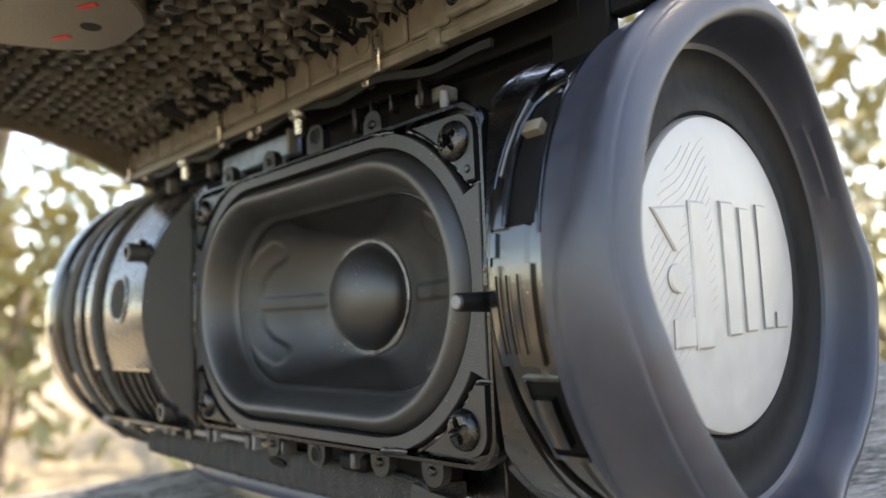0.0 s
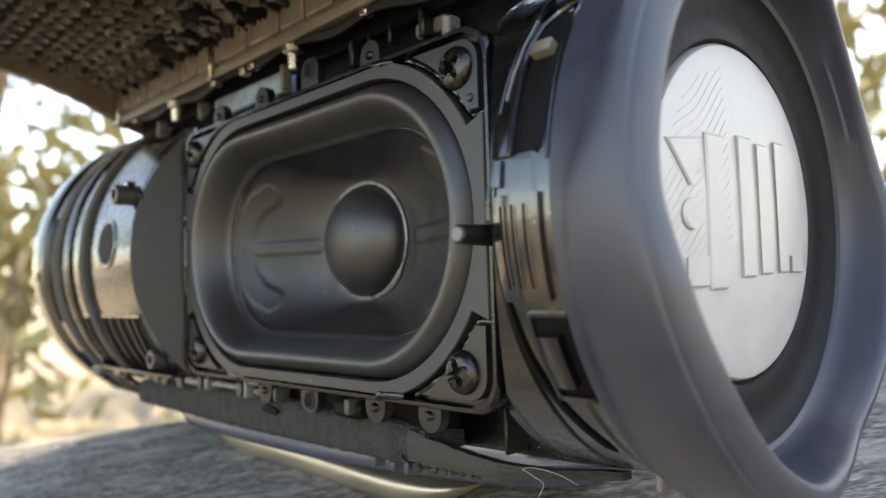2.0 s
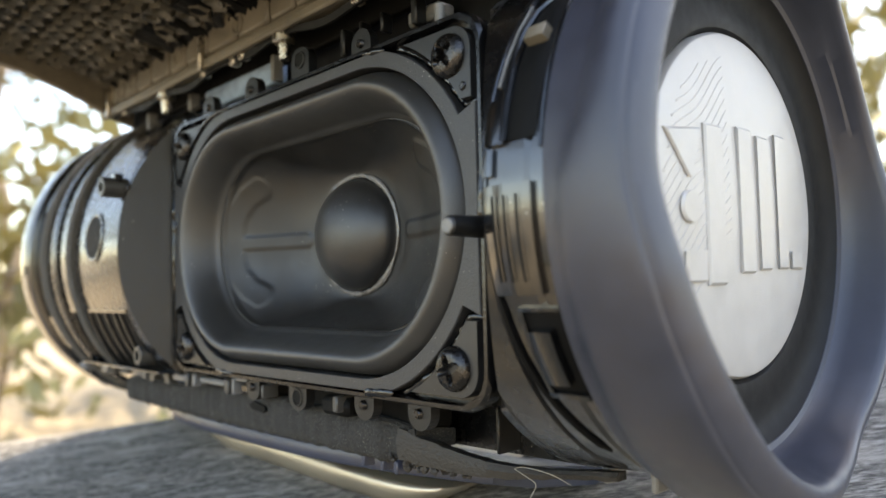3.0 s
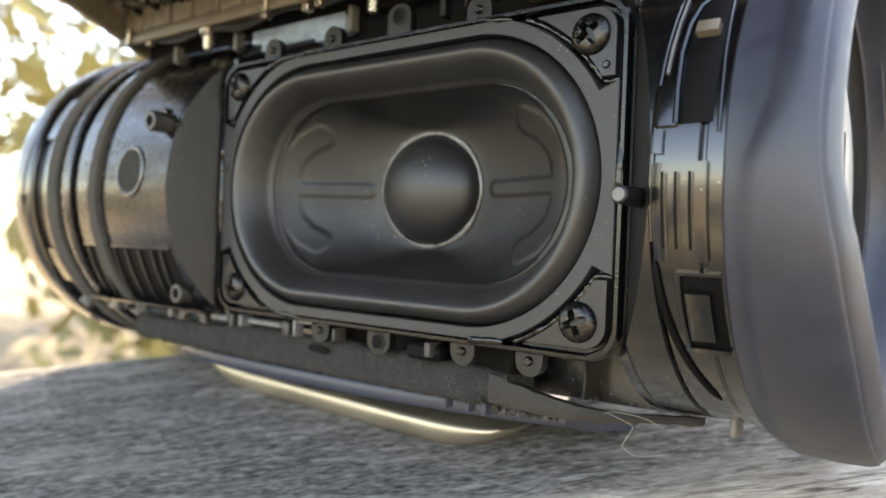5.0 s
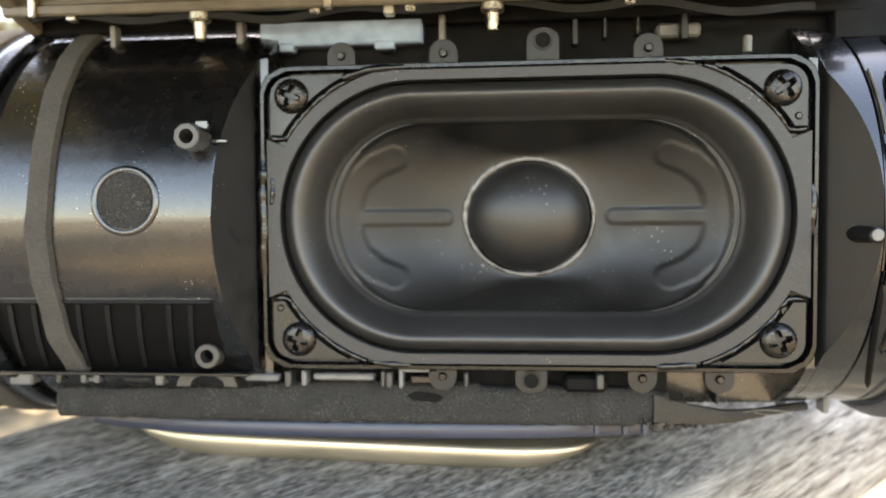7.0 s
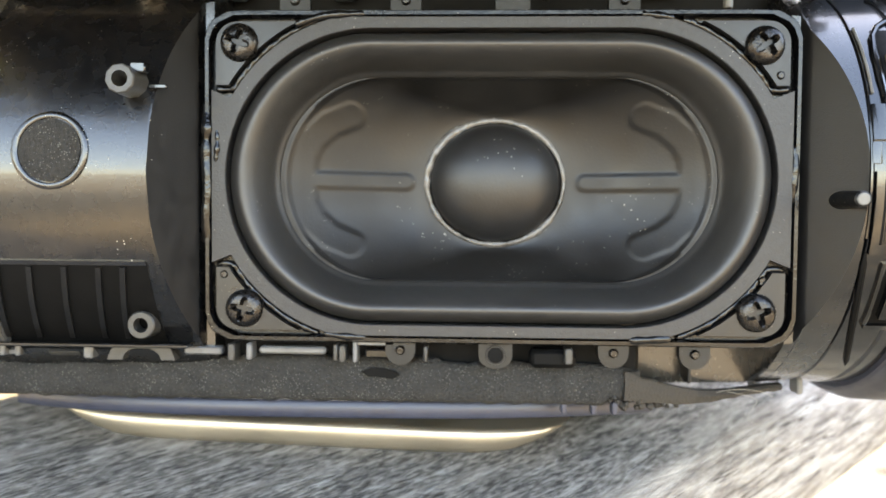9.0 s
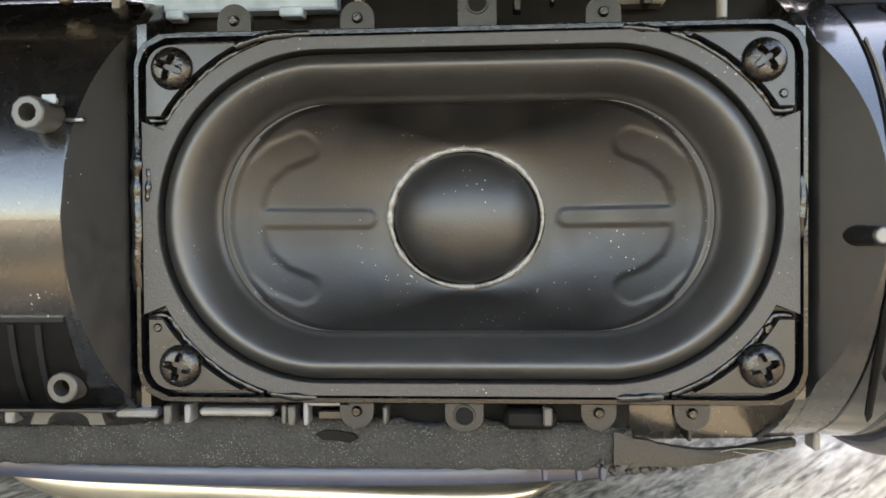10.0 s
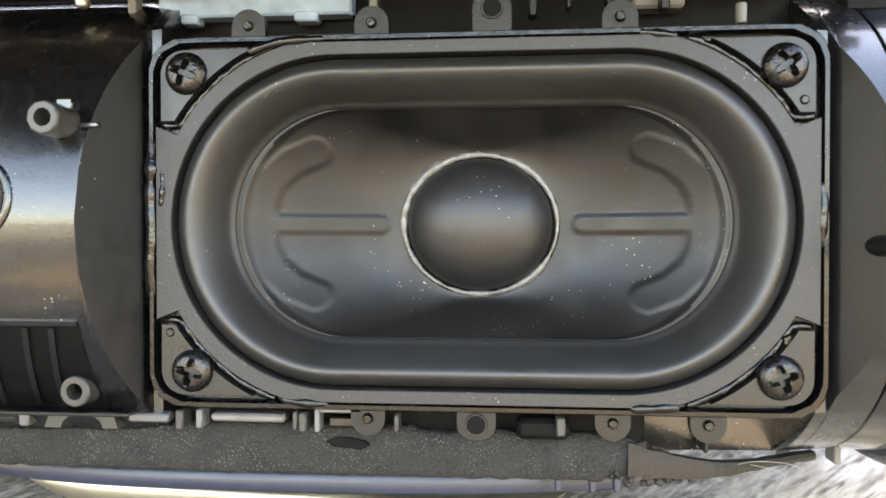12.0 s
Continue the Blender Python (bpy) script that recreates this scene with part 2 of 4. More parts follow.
    l.new(bp.outputs[0], b.inputs["Normal"])
    return m


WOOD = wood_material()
GROUND = material("dry leaf litter", (0.095, 0.076, 0.051), 0.9, vary=0.9, scale=14, bump=0.6, bump_scale=60, tint=(0.165, 0.136, 0.091))
BARK = material("grey brown bark", (0.14, 0.115, 0.09), 0.9, vary=0.4, scale=40, bump=1.0, bump_scale=60)
FOLIAGE = material("olive foliage", (0.10, 0.115, 0.04), 0.5, vary=0.5, scale=6, tint=(0.19, 0.17, 0.07))

# ---- geometry helpers; all lengths in millimetres ----
MM = 0.001
AXIS_Y = 31.0     # the cylinder's axis runs along x at this y, z = 0


def mesh_object(name, verts, faces, mat, parent=None, label="", smooth=True, angle=40):
    me = bpy.data.meshes.new(name)
    me.from_pydata([(v[0] * MM, v[1] * MM, v[2] * MM) for v in verts], [], faces)
    bm = bmesh.new()
    bm.from_mesh(me)
    bmesh.ops.recalc_face_normals(bm, faces=bm.faces)
    if smooth:
        for f in bm.faces:
            f.smooth = True
        for e in bm.edges:
            if len(e.link_faces) == 2 and e.calc_face_angle(0) > radians(angle):
                e.smooth = False
    bm.to_mesh(me)
    bm.free()
    me.materials.append(mat)
    ob = new(name, me)
    if parent:
        ob.parent = parent
    if label:
        ob["label"] = label
    return ob


class Shape:
    """Collects several simple solids into one mesh."""

    def __init__(self):
        self.v, self.f = [], []

    def add(self, verts, faces):
        k = len(self.v)
        self.v += [tuple(v) for v in verts]
        self.f += [tuple(i + k for i in f) for f in faces]
        return self

    def box(self, x0, x1, y0, y1, z0, z1, c=0.3, turn=None):
        """A box with chamfered edges along its longest faces; turn: a matrix in millimetres."""
        c = min(c, 0.45 * min(x1 - x0, y1 - y0, z1 - z0))
        vs, ix = [], {}
        for sx in (0, 1):
            for sy in (0, 1):
                for sz in (0, 1):
                    for ax in range(3):
                        p = [(x0, x1)[sx], (y0, y1)[sy], (z0, z1)[sz]]
                        for k, s in enumerate((sx, sy, sz)):
                            if k != ax:
                                p[k] += -c if s else c
                        ix[sx, sy, sz, ax] = len(vs)
                        vs.append(p)
        fs = []
        for ax in range(3):
            o = [k for k in range(3) if k != ax]
            for s in (0, 1):
                def key(a, b, k):
                    q = [0, 0, 0]
                    q[ax], q[o[0]], q[o[1]] = s, a, b
                    return ix[q[0], q[1], q[2], k]
                fs.append(tuple(key(a, b, ax) for a, b in ((0, 0), (1, 0), (1, 1), (0, 1))))
        for ax in range(3):
            o = [k for k in range(3) if k != ax]
            for a in (0, 1):
                for b in (0, 1):
                    def kk(s, k):
                        q = [0, 0, 0]
                        q[ax], q[o[0]], q[o[1]] = s, a, b
                        return ix[q[0], q[1], q[2], k]
                    fs.append((kk(0, o[0]), kk(1, o[0]), kk(1, o[1]), kk(0, o[1])))
        for s in ((a, b, d) for a in (0, 1) for b in (0, 1) for d in (0, 1)):
            fs.append(tuple(ix[(*s, k)] for k in range(3)))
        if turn is not None:
            vs = [turn @ Vector(p) for p in vs]
        return self.add(vs, fs)

    def loops(self, loops, closed_ends=(True, True), ring=True, around=False):
        """Skins a row of loops of the same length."""
        n = len(loops[0])
        vs = [p for lp in loops for p in lp]
        fs = []
        m = len(loops)
        for i in range(m if around else m - 1):
            for j in range(n if ring else n - 1):
                a, b = i * n + j, i * n + (j + 1) % n
                c, d = ((i + 1) % m) * n + (j + 1) % n, ((i + 1) % m) * n + j
                fs.append((a, b, c, d))
        if ring and not around:
            if closed_ends[0]:
                fs.append(tuple(range(n)))
            if closed_ends[1]:
                fs.append(tuple(range((m - 1) * n, m * n)))
        return self.add(vs, fs)

    def tube(self, path, radius, n=8, flat=1.0, normal=(0, 1, 0)):
        """A round or flattened bar along a path."""
        lps = []
        nv = Vector(normal).normalized()
        for i, p in enumerate(path):
            p = Vector(p)
            d = (Vector(path[min(i + 1, len(path) - 1)]) - Vector(path[max(i - 1, 0)])).normalized()
            s = d.cross(nv).normalized()
            u = s.cross(d).normalized()
            r = radius[i] if isinstance(radius, (list, tuple)) else radius
            lps.append([p + s * math.cos(2 * math.pi * k / n) * r + u * math.sin(2 * math.pi * k / n) * r * flat for k in range(n)])
        return self.loops(lps)

    def cyl(self, a, b, r0, r1=None, n=20, bevel=0.15, hole=0.0):
        """A cylinder from a to b, with bevelled ends and, if wanted, a blind hole in the end b."""
        a, b = Vector(a), Vector(b)
        r1 = r0 if r1 is None else r1
        d = (b - a).normalized()
        s = d.orthogonal().normalized()
        u = d.cross(s)
        L = (b - a).length
        prof = [(0, r0 - bevel), (bevel, r0), (L - bevel, r1), (L, r1 - bevel)]
        if hole:
            prof += [(L, hole), (L * 0.4, hole * 0.9)]
        lps = [[a + d * h + (s * math.cos(2 * math.pi * k / n) + u * math.sin(2 * math.pi * k / n)) * r for k in range(n)] for h, r in prof]
        return self.loops(lps)

    def make(self, name, mat, parent=None, label="", smooth=True, angle=40):
        return mesh_object(name, self.v, self.f, mat, parent, label, smooth, angle)


def on_axis(x, r, deg):
    """A point at radius r round the axis: 0 degrees faces the front, 90 is up."""
    a = radians(deg)
    return (x, AXIS_Y - r * math.cos(a), r * math.sin(a))


def revolve(profile, d0=0, d1=360, n=96):
    """A lathe body round the axis from a closed or open profile of (x, r)."""
    s = Shape()
    full = d1 - d0 >= 360
    degs = [d0 + (d1 - d0) * i / n for i in range(n if full else n + 1)]
    s.loops([[on_axis(x, r, d) for x, r in profile] for d in degs], ring=True, around=full)
    return s


def stadium(a, b, y, n=96, dx=0.0, dz=0.0):
    """A racetrack of half length a and half height b at depth y, with evenly numbered points."""
    pts = []
    h = a - b
    for k in range(n):
        t = 2 * math.pi * (k + 0.5) / n
        c, s_ = math.cos(t), math.sin(t)
        pts.append((dx + b * c + (h if c > 0 else -h), y, dz + b * s_))
    return pts


def rounded_rect(a, b, r, y, n=8):
    pts = []
    for cx, cz, a0 in ((a - r, b - r, 0), (-a + r, b - r, 90), (-a + r, -b + r, 180), (a - r, -b + r, 270)):
        for k in range(n + 1):
            t = radians(a0 + 90 * k / n)
            pts.append((cx + r * math.cos(t), y, cz + r * math.sin(t)))
    return pts


def smooth_path(points, steps=5):
    """Catmull-Rom through the points."""
    pts = [Vector(p) for p in points]
    out = []
    for i in range(len(pts) - 1):
        a, b, c, d = pts[max(i - 1, 0)], pts[i], pts[i + 1], pts[min(i + 2, len(pts) - 1)]
        for k in range(steps):
            t = k / steps
            out.append(0.5 * (2 * b + (c - a) * t + (2 * a - 5 * b + 4 * c - d) * t * t + (3 * b - a - 3 * c + d) * t ** 3))
    return out + [pts[-1]]


def thing(name, label, category, group="", kind="", at=(0, 0, 0)):
    e = new(name)
    e.empty_display_size = 0.01
    return tagged(e, label, category, group, kind)


def periodic(table, deg):
    """Smooth interpolation of (degrees, value) rows round the circle."""
    n = len(table)
    d = deg % 360
    for i in range(n):
        a0, v0 = table[i]
        a1, v1 = table[(i + 1) % n]
        span = (a1 - a0) % 360
        off = (d - a0) % 360
        if off < span:
            f = off / span
            vm, vp = table[i - 1][1], table[(i + 2) % n][1]
            return 0.5 * (2 * v0 + (v1 - vm) * f + (2 * vm - 5 * v0 + 4 * v1 - vp) * f * f + (3 * v0 - vm - 3 * v1 + vp) * f ** 3)
    return table[0][1]

# ---- ground and timber ----
def ground_sheet():
    s = Shape()
    rings = [0, 300, 700, 1200, 2000, 3500, 6000, 10000, 20000, 60000, 300000]
    n = 48
    loops = []
    for r in rings[1:]:
        loops.append([(r * math.cos(2 * math.pi * k / n), r * math.sin(2 * math.pi * k / n),
                       -620 + 30 * noise.noise((r * 0.001 * math.cos(2 * math.pi * k / n), r * 0.001 * math.sin(2 * math.pi * k / n), 0.3))) for k in range(n)])
    s.loops(loops, closed_ends=(True, False))
    g = s.make("ground", GROUND)
    return tagged(g, "dry tan ground strewn with leaf litter", "ground", kind="structure")


ground_sheet()

# the timber's top: z = WA x + WB y + WC, its grain along GRAIN
WA, WB, WC = -0.027, 0.217, -59.4
GRAIN = math.degrees(math.atan2(0.68, 0.73))


def wood_z(x, y):
    return WA * x + WB * y + WC


def timber():
    """A worn beam with a rounded shoulder; x runs along the grain."""
    up = Vector((-WA, -WB, 1)).normalized()
    along = Vector((math.cos(radians(GRAIN)), math.sin(radians(GRAIN)), 0))
    along = (along - up * along.dot(up)).normalized()
    side = up.cross(along)
    m = Matrix((along, side, up)).transposed().to_4x4()
    # profile across: (distance across, height)
    prof = [(110, -23), (112, -20), (112, -8), (108, -2.5), (100, -0.6), (94, -0.3)] + [(a, 0) for a in range(90, -3, -6)] + \
           [(-4, -0.2), (-7, -0.7), (-10, -1.8), (-12.5, -3.6), (-14.5, -6.5), (-16, -10.5), (-16.8, -15), (-16.8, -20), (-15.5, -23)]
    loops = []
    xs = [-900, -400] + [-260 + 5 * i for i in range(90)] + [330, 500, 900]
    for x in xs:
        lp = []
        for a, h in prof:
            e = 0.0
            if h > -19:
                w = 1.0 if -2 < a < 96 else 1.6
                e = w * (0.5 * noise.noise((x * 0.012, a * 0.14, 1.0)) + 0.28 * noise.noise((x * 0.035, a * 0.5, 4.0)))
            lp.append((x, a, h + e))
        loops.append(lp)
    s = Shape().loops(loops)
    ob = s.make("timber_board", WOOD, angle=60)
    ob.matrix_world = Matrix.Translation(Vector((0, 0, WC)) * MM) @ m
    tagged(ob, "weathered grey timber board with a worn rounded edge, partly coloured as lit", "board")
    base = ob.matrix_world
    for x in (-700, 700):
        p = base @ Vector((x * MM, 0.046, -0.042))
        q = Shape().box(-60, 60, -60, 60, -640 - p.z * 1000, 20, 4)
        post = q.make("timber_post", WOOD, smooth=False)
        post.matrix_world = Matrix.Translation(p)
        tagged(post, "short weathered timber post under the board", "post", group="posts under the board")
    return ob


timber()

# ---- the opened speaker ----
speaker = thing("portable_speaker", "opened black portable speaker, front cover removed, resting on timber", "speaker")

R_BODY, R_RIGHT = 42.0, 39.0


def section(x, r, flat):
    """The body's outline at x, cut flat at the front at y = flat."""
    c = (AXIS_Y - flat) / r
    half = math.degrees(math.acos(c)) if c < 1 else 0.0
    edge = half if half > 0.5 else 0.5
    degs = [-edge + 2 * edge * k / 40 for k in range(40)] + [edge + (360 - 2 * edge) * k / 100 for k in range(100)]
    pts = []
    for d in degs:
        p = on_axis(x, r, d)
        pts.append((x, max(p[1], flat), p[2]))
    return pts


def chassis():
    s = Shape()
    rows = [(-96.9, R_BODY - 0.8, -20), (-96.4, R_BODY, -20)]
    rows += [(-55.4 + 4.4 * k / 16, R_BODY - 0.4 * k / 16, -11.0 + 11.0 * k / 16) for k in range(17)]
    rows += [(-50.8, 41.5, 2.0), (-50.6, 41.4, 2.6), (-49.2, 41.4, 2.8), (-49.0, 41.4, 20.0), (49.0, 39.6, 20.0), (49.2, 39.6, 2.8), (50.6, 39.6, 2.6), (50.9, 39.6, 2.0)]
    rows += [(51.2 + 6.0 * k / 16, 39.5 - 0.4 * k / 16, 0.2 - 8.1 * k / 16) for k in range(17)]
    rows += [(57.4, 38.6, -20), (57.6, 36.0, -20)]
    s.loops([section(*r) for r in rows], closed_ends=(True, True))
    return s.make("body_shell", SATIN, speaker, angle=34)


body = chassis()
body.data.materials.append(WALL)
for poly in body.data.polygons:
    c = poly.center / MM
    if abs(poly.normal.x) > 0.25 and poly.normal.y < -0.1 and (-55.5 < c.x < -50.7 or 50.7 < c.x < 57.3):
        poly.material_index = 1

# left end: stepped glossy rings
revolve([(-133, 30), (-133, 41.6), (-132.2, 42.8), (-130.5, 43.4), (-121.6, 43.6), (-120.8, 43.2), (-120.4, 42.2), (-120.4, 30)], n=128).make("end_ring", GLOSS, speaker, "glossy black end ring")
revolve([(-120.2, 30), (-120.2, 41.6), (-112.4, 41.6), (-112.0, 41.0), (-112.0, 30)], n=128).make("ring", GLOSS, speaker)
felt = []
for i in range(121):
    d = -100 + i * 2.0
    wig = 0.5 * noise.noise((i * 0.17, 4.5, 0))
    felt.append([on_axis(x, r, d) for x, r in ((-111.6, 41.0), (-111.4 + wig, 43.0), (-110.6 + wig, 43.4 + 0.2 * noise.noise((i * 0.6, 0, 8))), (-106.4 + wig, 43.4), (-105.6 + wig, 43.0), (-105.4, 41.0))])
Shape().loops(felt).make("felt_band", FOAM_TAPE, speaker, "wide brown-black felt band")
revolve([(-112.0, 30), (-112.0, 41.2), (-105.2, 41.2), (-105.2, 30)], n=128).make("seal_ring", RUBBER_DARK, speaker, "matte dark rubber seal")
revolve([(-105.0, 30), (-105.0, 42.2), (-104.4, 42.7), (-100.4, 42.8), (-99.8, 42.4), (-99.6, 41.4), (-99.6, 30)], n=128).make("ring", SATIN, speaker)
revolve([(-99.5, 30), (-99.5, 40.9), (-96.9, 40.9), (-96.9, 30)], n=128).make("seam_ring", BLACK, speaker, "black recessed seam")
revolve([(-132, 2), (-132, 29.9), (-129, 34), (-128, 34), (-128, 2)], n=96).make("end_membrane", RUBBER_DARK, speaker, "dark rubber end membrane")
for d in (-4, 62, 118, 182, 245, 300):
    sh = Shape()
    sh.loops([[on_axis(x, r, d + dd) for x, r in ((-125.5, 43.0), (-122.6, 43.0), (-122.6, 43.8), (-125.5, 43.8))] for dd in (-1.7, -0.6, 0.6, 1.7)])
    sh.make("ring_notch", RUBBER_DARK, speaker)
for d, w in ((28, 9), (-30, 7)):
    sh = Shape()
    sh.loops([[on_axis(x, r, d + w * (i / 8 - 0.5) * 2) for x, r in ((-118.6, 41.0), (-113.6, 41.0), (-113.8, 42.4), (-118.4, 42.4))] for i in range(9)])
    sh.make("ring_clip", GLOSS, speaker)
# lower lug on the ring
Shape().cyl(on_axis(-112, 39, -46), on_axis(-113, 44.5, -46), 1.9, n=18, hole=0.8).make("screw_boss", GREYP, speaker, "grey plastic screw boss")

# felt tape round the body
sh = Shape()
lo = []
for i in range(61):
    d = -43 + i * 2.0
    wig = 0.7 * noise.noise((i * 0.21, 0.5, 0)) + (0.25 if i == 0 else 0)
    shift = 0.0 if d < 20 else -0.012 * (d - 20) * (d - 20) * 0.1
    lo.append([on_axis(x, r, d) for x, r in ((-88.8 + wig + shift, 41.6), (-88.5 + wig + shift, 43.2 + 0.2 * noise.noise((i * 0.6, 0, 3))), (-84.6 + wig * 0.7 + shift, 43.2), (-84.2 + wig * 0.7 + shift, 41.6))])
sh.loops(lo)
sh.make("felt_tape", FOAM_TAPE, speaker, "brown-black felt sealing tape")

# foam-filled port with its ring
def port_ring(x, deg, r_out, r_in, height, base):
    """A short ring standing on the cylinder."""
    n = 40
    loops = []
    for rr, h in ((r_out, base), (r_out, base + height * 0.7), (r_out - 0.25, base + height), (r_in + 0.2, base + height), (r_in, base + height * 0.7), (r_in, base - 0.5)):
        lp = []
        for k in range(n):
            a = 2 * math.pi * k / n
            lp.append(on_axis(x + rr * math.cos(a), h, deg + math.degrees(rr * math.sin(a) / 42.0)))
        loops.append(lp)
    return Shape().loops(loops, closed_ends=(False, False))


port_ring(-70.8, 4.6, 6.2, 5.15, 0.5, R_BODY - 0.1).make("port_ring", SATIN, speaker)
sh = Shape()
n = 40
sh.loops([[on_axis(-70.8 + rr * math.cos(2 * math.pi * k / n), R_BODY + h, 4.6 + math.degrees(rr * math.sin(2 * math.pi * k / n) / 42)) for k in range(n)]
          for rr, h in ((5.0, -0.3), (5.0, 0.25), (4.6, 0.4), (3.0, 0.45), (1.2, 0.5))])
sh.make("foam_plug", FOAM, speaker, "round black foam plug")

# tall screw bosses
def boss(tip, base_back, r, hole, hexed):
    s = Shape()
    a = (tip[0], tip[1] + base_back, tip[2])
    s.cyl(a, tip, r * 1.04, r, n=10 if hexed else 22, bevel=0.2, hole=hole)
    return s


boss((-58.3, -13.6, 14.1), 9, 2.35, 1.3, True).make("screw_boss", BOSS, speaker, "hollow grey plastic screw boss")
boss((-59.0, -5.2, -25.0), 9, 2.3, 1.25, False).make("screw_boss", BOSS, speaker, "hollow grey plastic screw boss")
Shape().box(-57.6, -55.2, -11.6, -9.6, 15.4, 17.0, 0.2).box(-55.6, -52.6, -9.6, -8.8, 13.2, 14.0, 0.2).make("boss_rib", GLOSS, speaker)

# lower ribbed recess of the body
def rib_block():
    for i, x in enumerate((-94.5, -90.0, -81.5, -76.0, -70.2, -64.5, -60.5)):
        s = Shape()
        s.loops([[on_axis(xx + 0.13 * (d + 22), r, d) for xx, r in ((x - 0.45, 41.0), (x - 0.45, 42.55), (x + 0.45, 42.55), (x + 0.45, 41.0))] for d in (-21, -26, -31, -36, -41)])
        s.make("rib", MATTE, speaker)
    s = Shape()
    s.loops([[on_axis(x, r, d) for x, r in ((-96.2, 41.2), (-96.2, 42.35), (-56.5, 42.35), (-56.5, 41.2))] for d in (-19.6, -20.6)])
    s.make("recess_edge", GLOSS, speaker)
    # black patch laid on the shell puts the recess's shade into colour
    s = Shape()
    s.loops([[on_axis(x, r, d) for x, r in ((-96.3, 41.0), (-96.3, 42.12), (-56.4, 42.12), (-56.4, 41.0))] for d in (-20.4, -25, -30, -35, -40, -46)])
    s.make("rib_recess_shade", BLACK, speaker, "black patch painted as the shade of a ribbed recess")


rib_block()
Shape().box(-104, -52, -3.0, 10, -29.2, -28.5, 0.2).make("ledge", GLOSS, speaker)
random.seed(5)
for x in (-91.5, -45.8, -26.4, -12, 12.5):
    w = random.uniform(0.35, 0.7)
    h = random.uniform(1.8, 2.6)
    Shape().box(x - w, x + w, 0.8, 4.4, -29.3 - h, -28.8, 0.25).make("clip_post", BOSS, speaker)
Shape().box(-102.0, -97.2, 1.2, 4.5, -32.2, -29.2, 0.4).make("clip_block", PALE, speaker, "pale grey plastic clip block")
Shape().box(-87.2, -86.2, 1.2, 4, -31.6, -28.9, 0.2).box(-87.2, -83.5, 2.4, 4, -31.6, -30.6, 0.2).box(-84.5, -83.5, 1.2, 4, -31.6, -28.9, 0.2).make("clip_bracket", PALE, speaker, "pale grey plastic clip bracket")
Shape().box(-79.9, -73.0, 2.6, 6, -31.8, -28.2, 0.8).make("clip_block", BOSS, speaker)
Shape().box(-72.1, -70.4, 1.0, 4, -31.9, -29.0, 0.3).make("clip_post", PALE, speaker)
s = Shape()
outer = [(-67.9, -32.0), (-67.2, -30.2), (-65.6, -28.8), (-63.6, -28.2), (-59.8, -28.2), (-57.8, -28.9), (-56.4, -30.2), (-55.8, -32.0)]
inner = [(-65.2, -32.0), (-64.8, -31.0), (-64.0, -30.3), (-62.8, -30.0), (-60.4, -30.0), (-59.4, -30.4), (-58.6, -31.0), (-58.3, -32.0)]
s.loops([[(x, y, z) for x, z in outer + inner[::-1]] for y in (3.6, 1.6, 1.2)])
s.make("clip_arch", BOSS, speaker, "grey arched clip", smooth=False)
Shape().box(-54.2, -47.6, 1.2, 3.6, -30.9, -29.5, 0.3).make("clip_block", PALE, speaker)
Shape().box(-43.2, -42.2, 1.0, 4.4, -31.6, -28.7, 0.2).make("clip_post", PALE, speaker)
Shape().box(-41.2, -29.4, 1.8, 4.4, -30.7, -29.4, 0.4).make("clip_bridge", GREYP, speaker)
Shape().box(-28.0, -27.2, 1.0, 4.4, -31.6, -28.7, 0.2).make("clip_post", BOSS, speaker)
Shape().box(-24.6, -23.8, 1.0, 4, -31.8, -28.2, 0.2).box(-24.6, -17.4, 1.4, 4, -28.9, -28.1, 0.2).make("clip_bracket", PALE, speaker)
Shape().box(-22.6, -18.0, 2.0, 4, -31.2, -29.6, 0.3).make("clip_block", GLOSS, speaker)
Shape().box(-100, 26, 8.5, 16, -34.5, -27.0, 0.6).make("inner_frame", BLACK, speaker)
Shape().box(6, 14, 2.2, 6, -32.6, -29.3, 0.8).make("connector", BLACK, speaker)
# lower right: bare body round with two small feet
Shape().box(36.6, 37.3, 15, 24, -37.5, -30, 0.2).make("seam_rib", MATTE, speaker)
for x in (52.2, 60.5):
    Shape().box(x - 0.6, x + 0.6, 22, 26, -40.8, -37.5, 0.3).make("foot_peg", GREYP, speaker)

# tabs above and below the driver
def tab(x, z, up, w, hole, tall):
    s = Shape()
    sg = 1 if up else -1
    z0 = z - sg * tall
    pts = []
    for k in range(13):
        a = math.pi * k / 12
        pts.append((x + w * math.cos(a), z + sg * w * math.sin(a) * (0.75 if tall > 3 else 1)))
    pts = [(x + w, z0)] + pts + [(x - w, z0)]
    if not up:
        pts.reverse()
    s.loops([[(px, y, pz) for px, pz in pts] for y in (3.2, 1.4)])
    t_ = s.make("mounting_tab", MATTE, speaker, smooth=False)
    if hole:
        # black disc on the tab stands for the shade in its hole
        Shape().cyl((x, 1.5, z - sg * 0.2), (x, 1.28, z - sg * 0.2), 1.35, n=18, bevel=0.05).make("tab_hole_shade", BLACK, t_)
        Shape().loops([[(x + r * math.cos(2 * math.pi * k / 20), y, z - sg * 0.2 + r * math.sin(2 * math.pi * k / 20)) for k in range(20)] for r, y in ((1.75, 1.45), (1.65, 1.15), (1.4, 1.15), (1.3, 1.45))], closed_ends=(False, False)).make("tab_collar", MATTE, t_)
    else:
        Shape().cyl((x, 2, z), (x, 0.7, z), 0.95, 0.75, n=14, bevel=0.2).make("rivet", SCREW, t_)


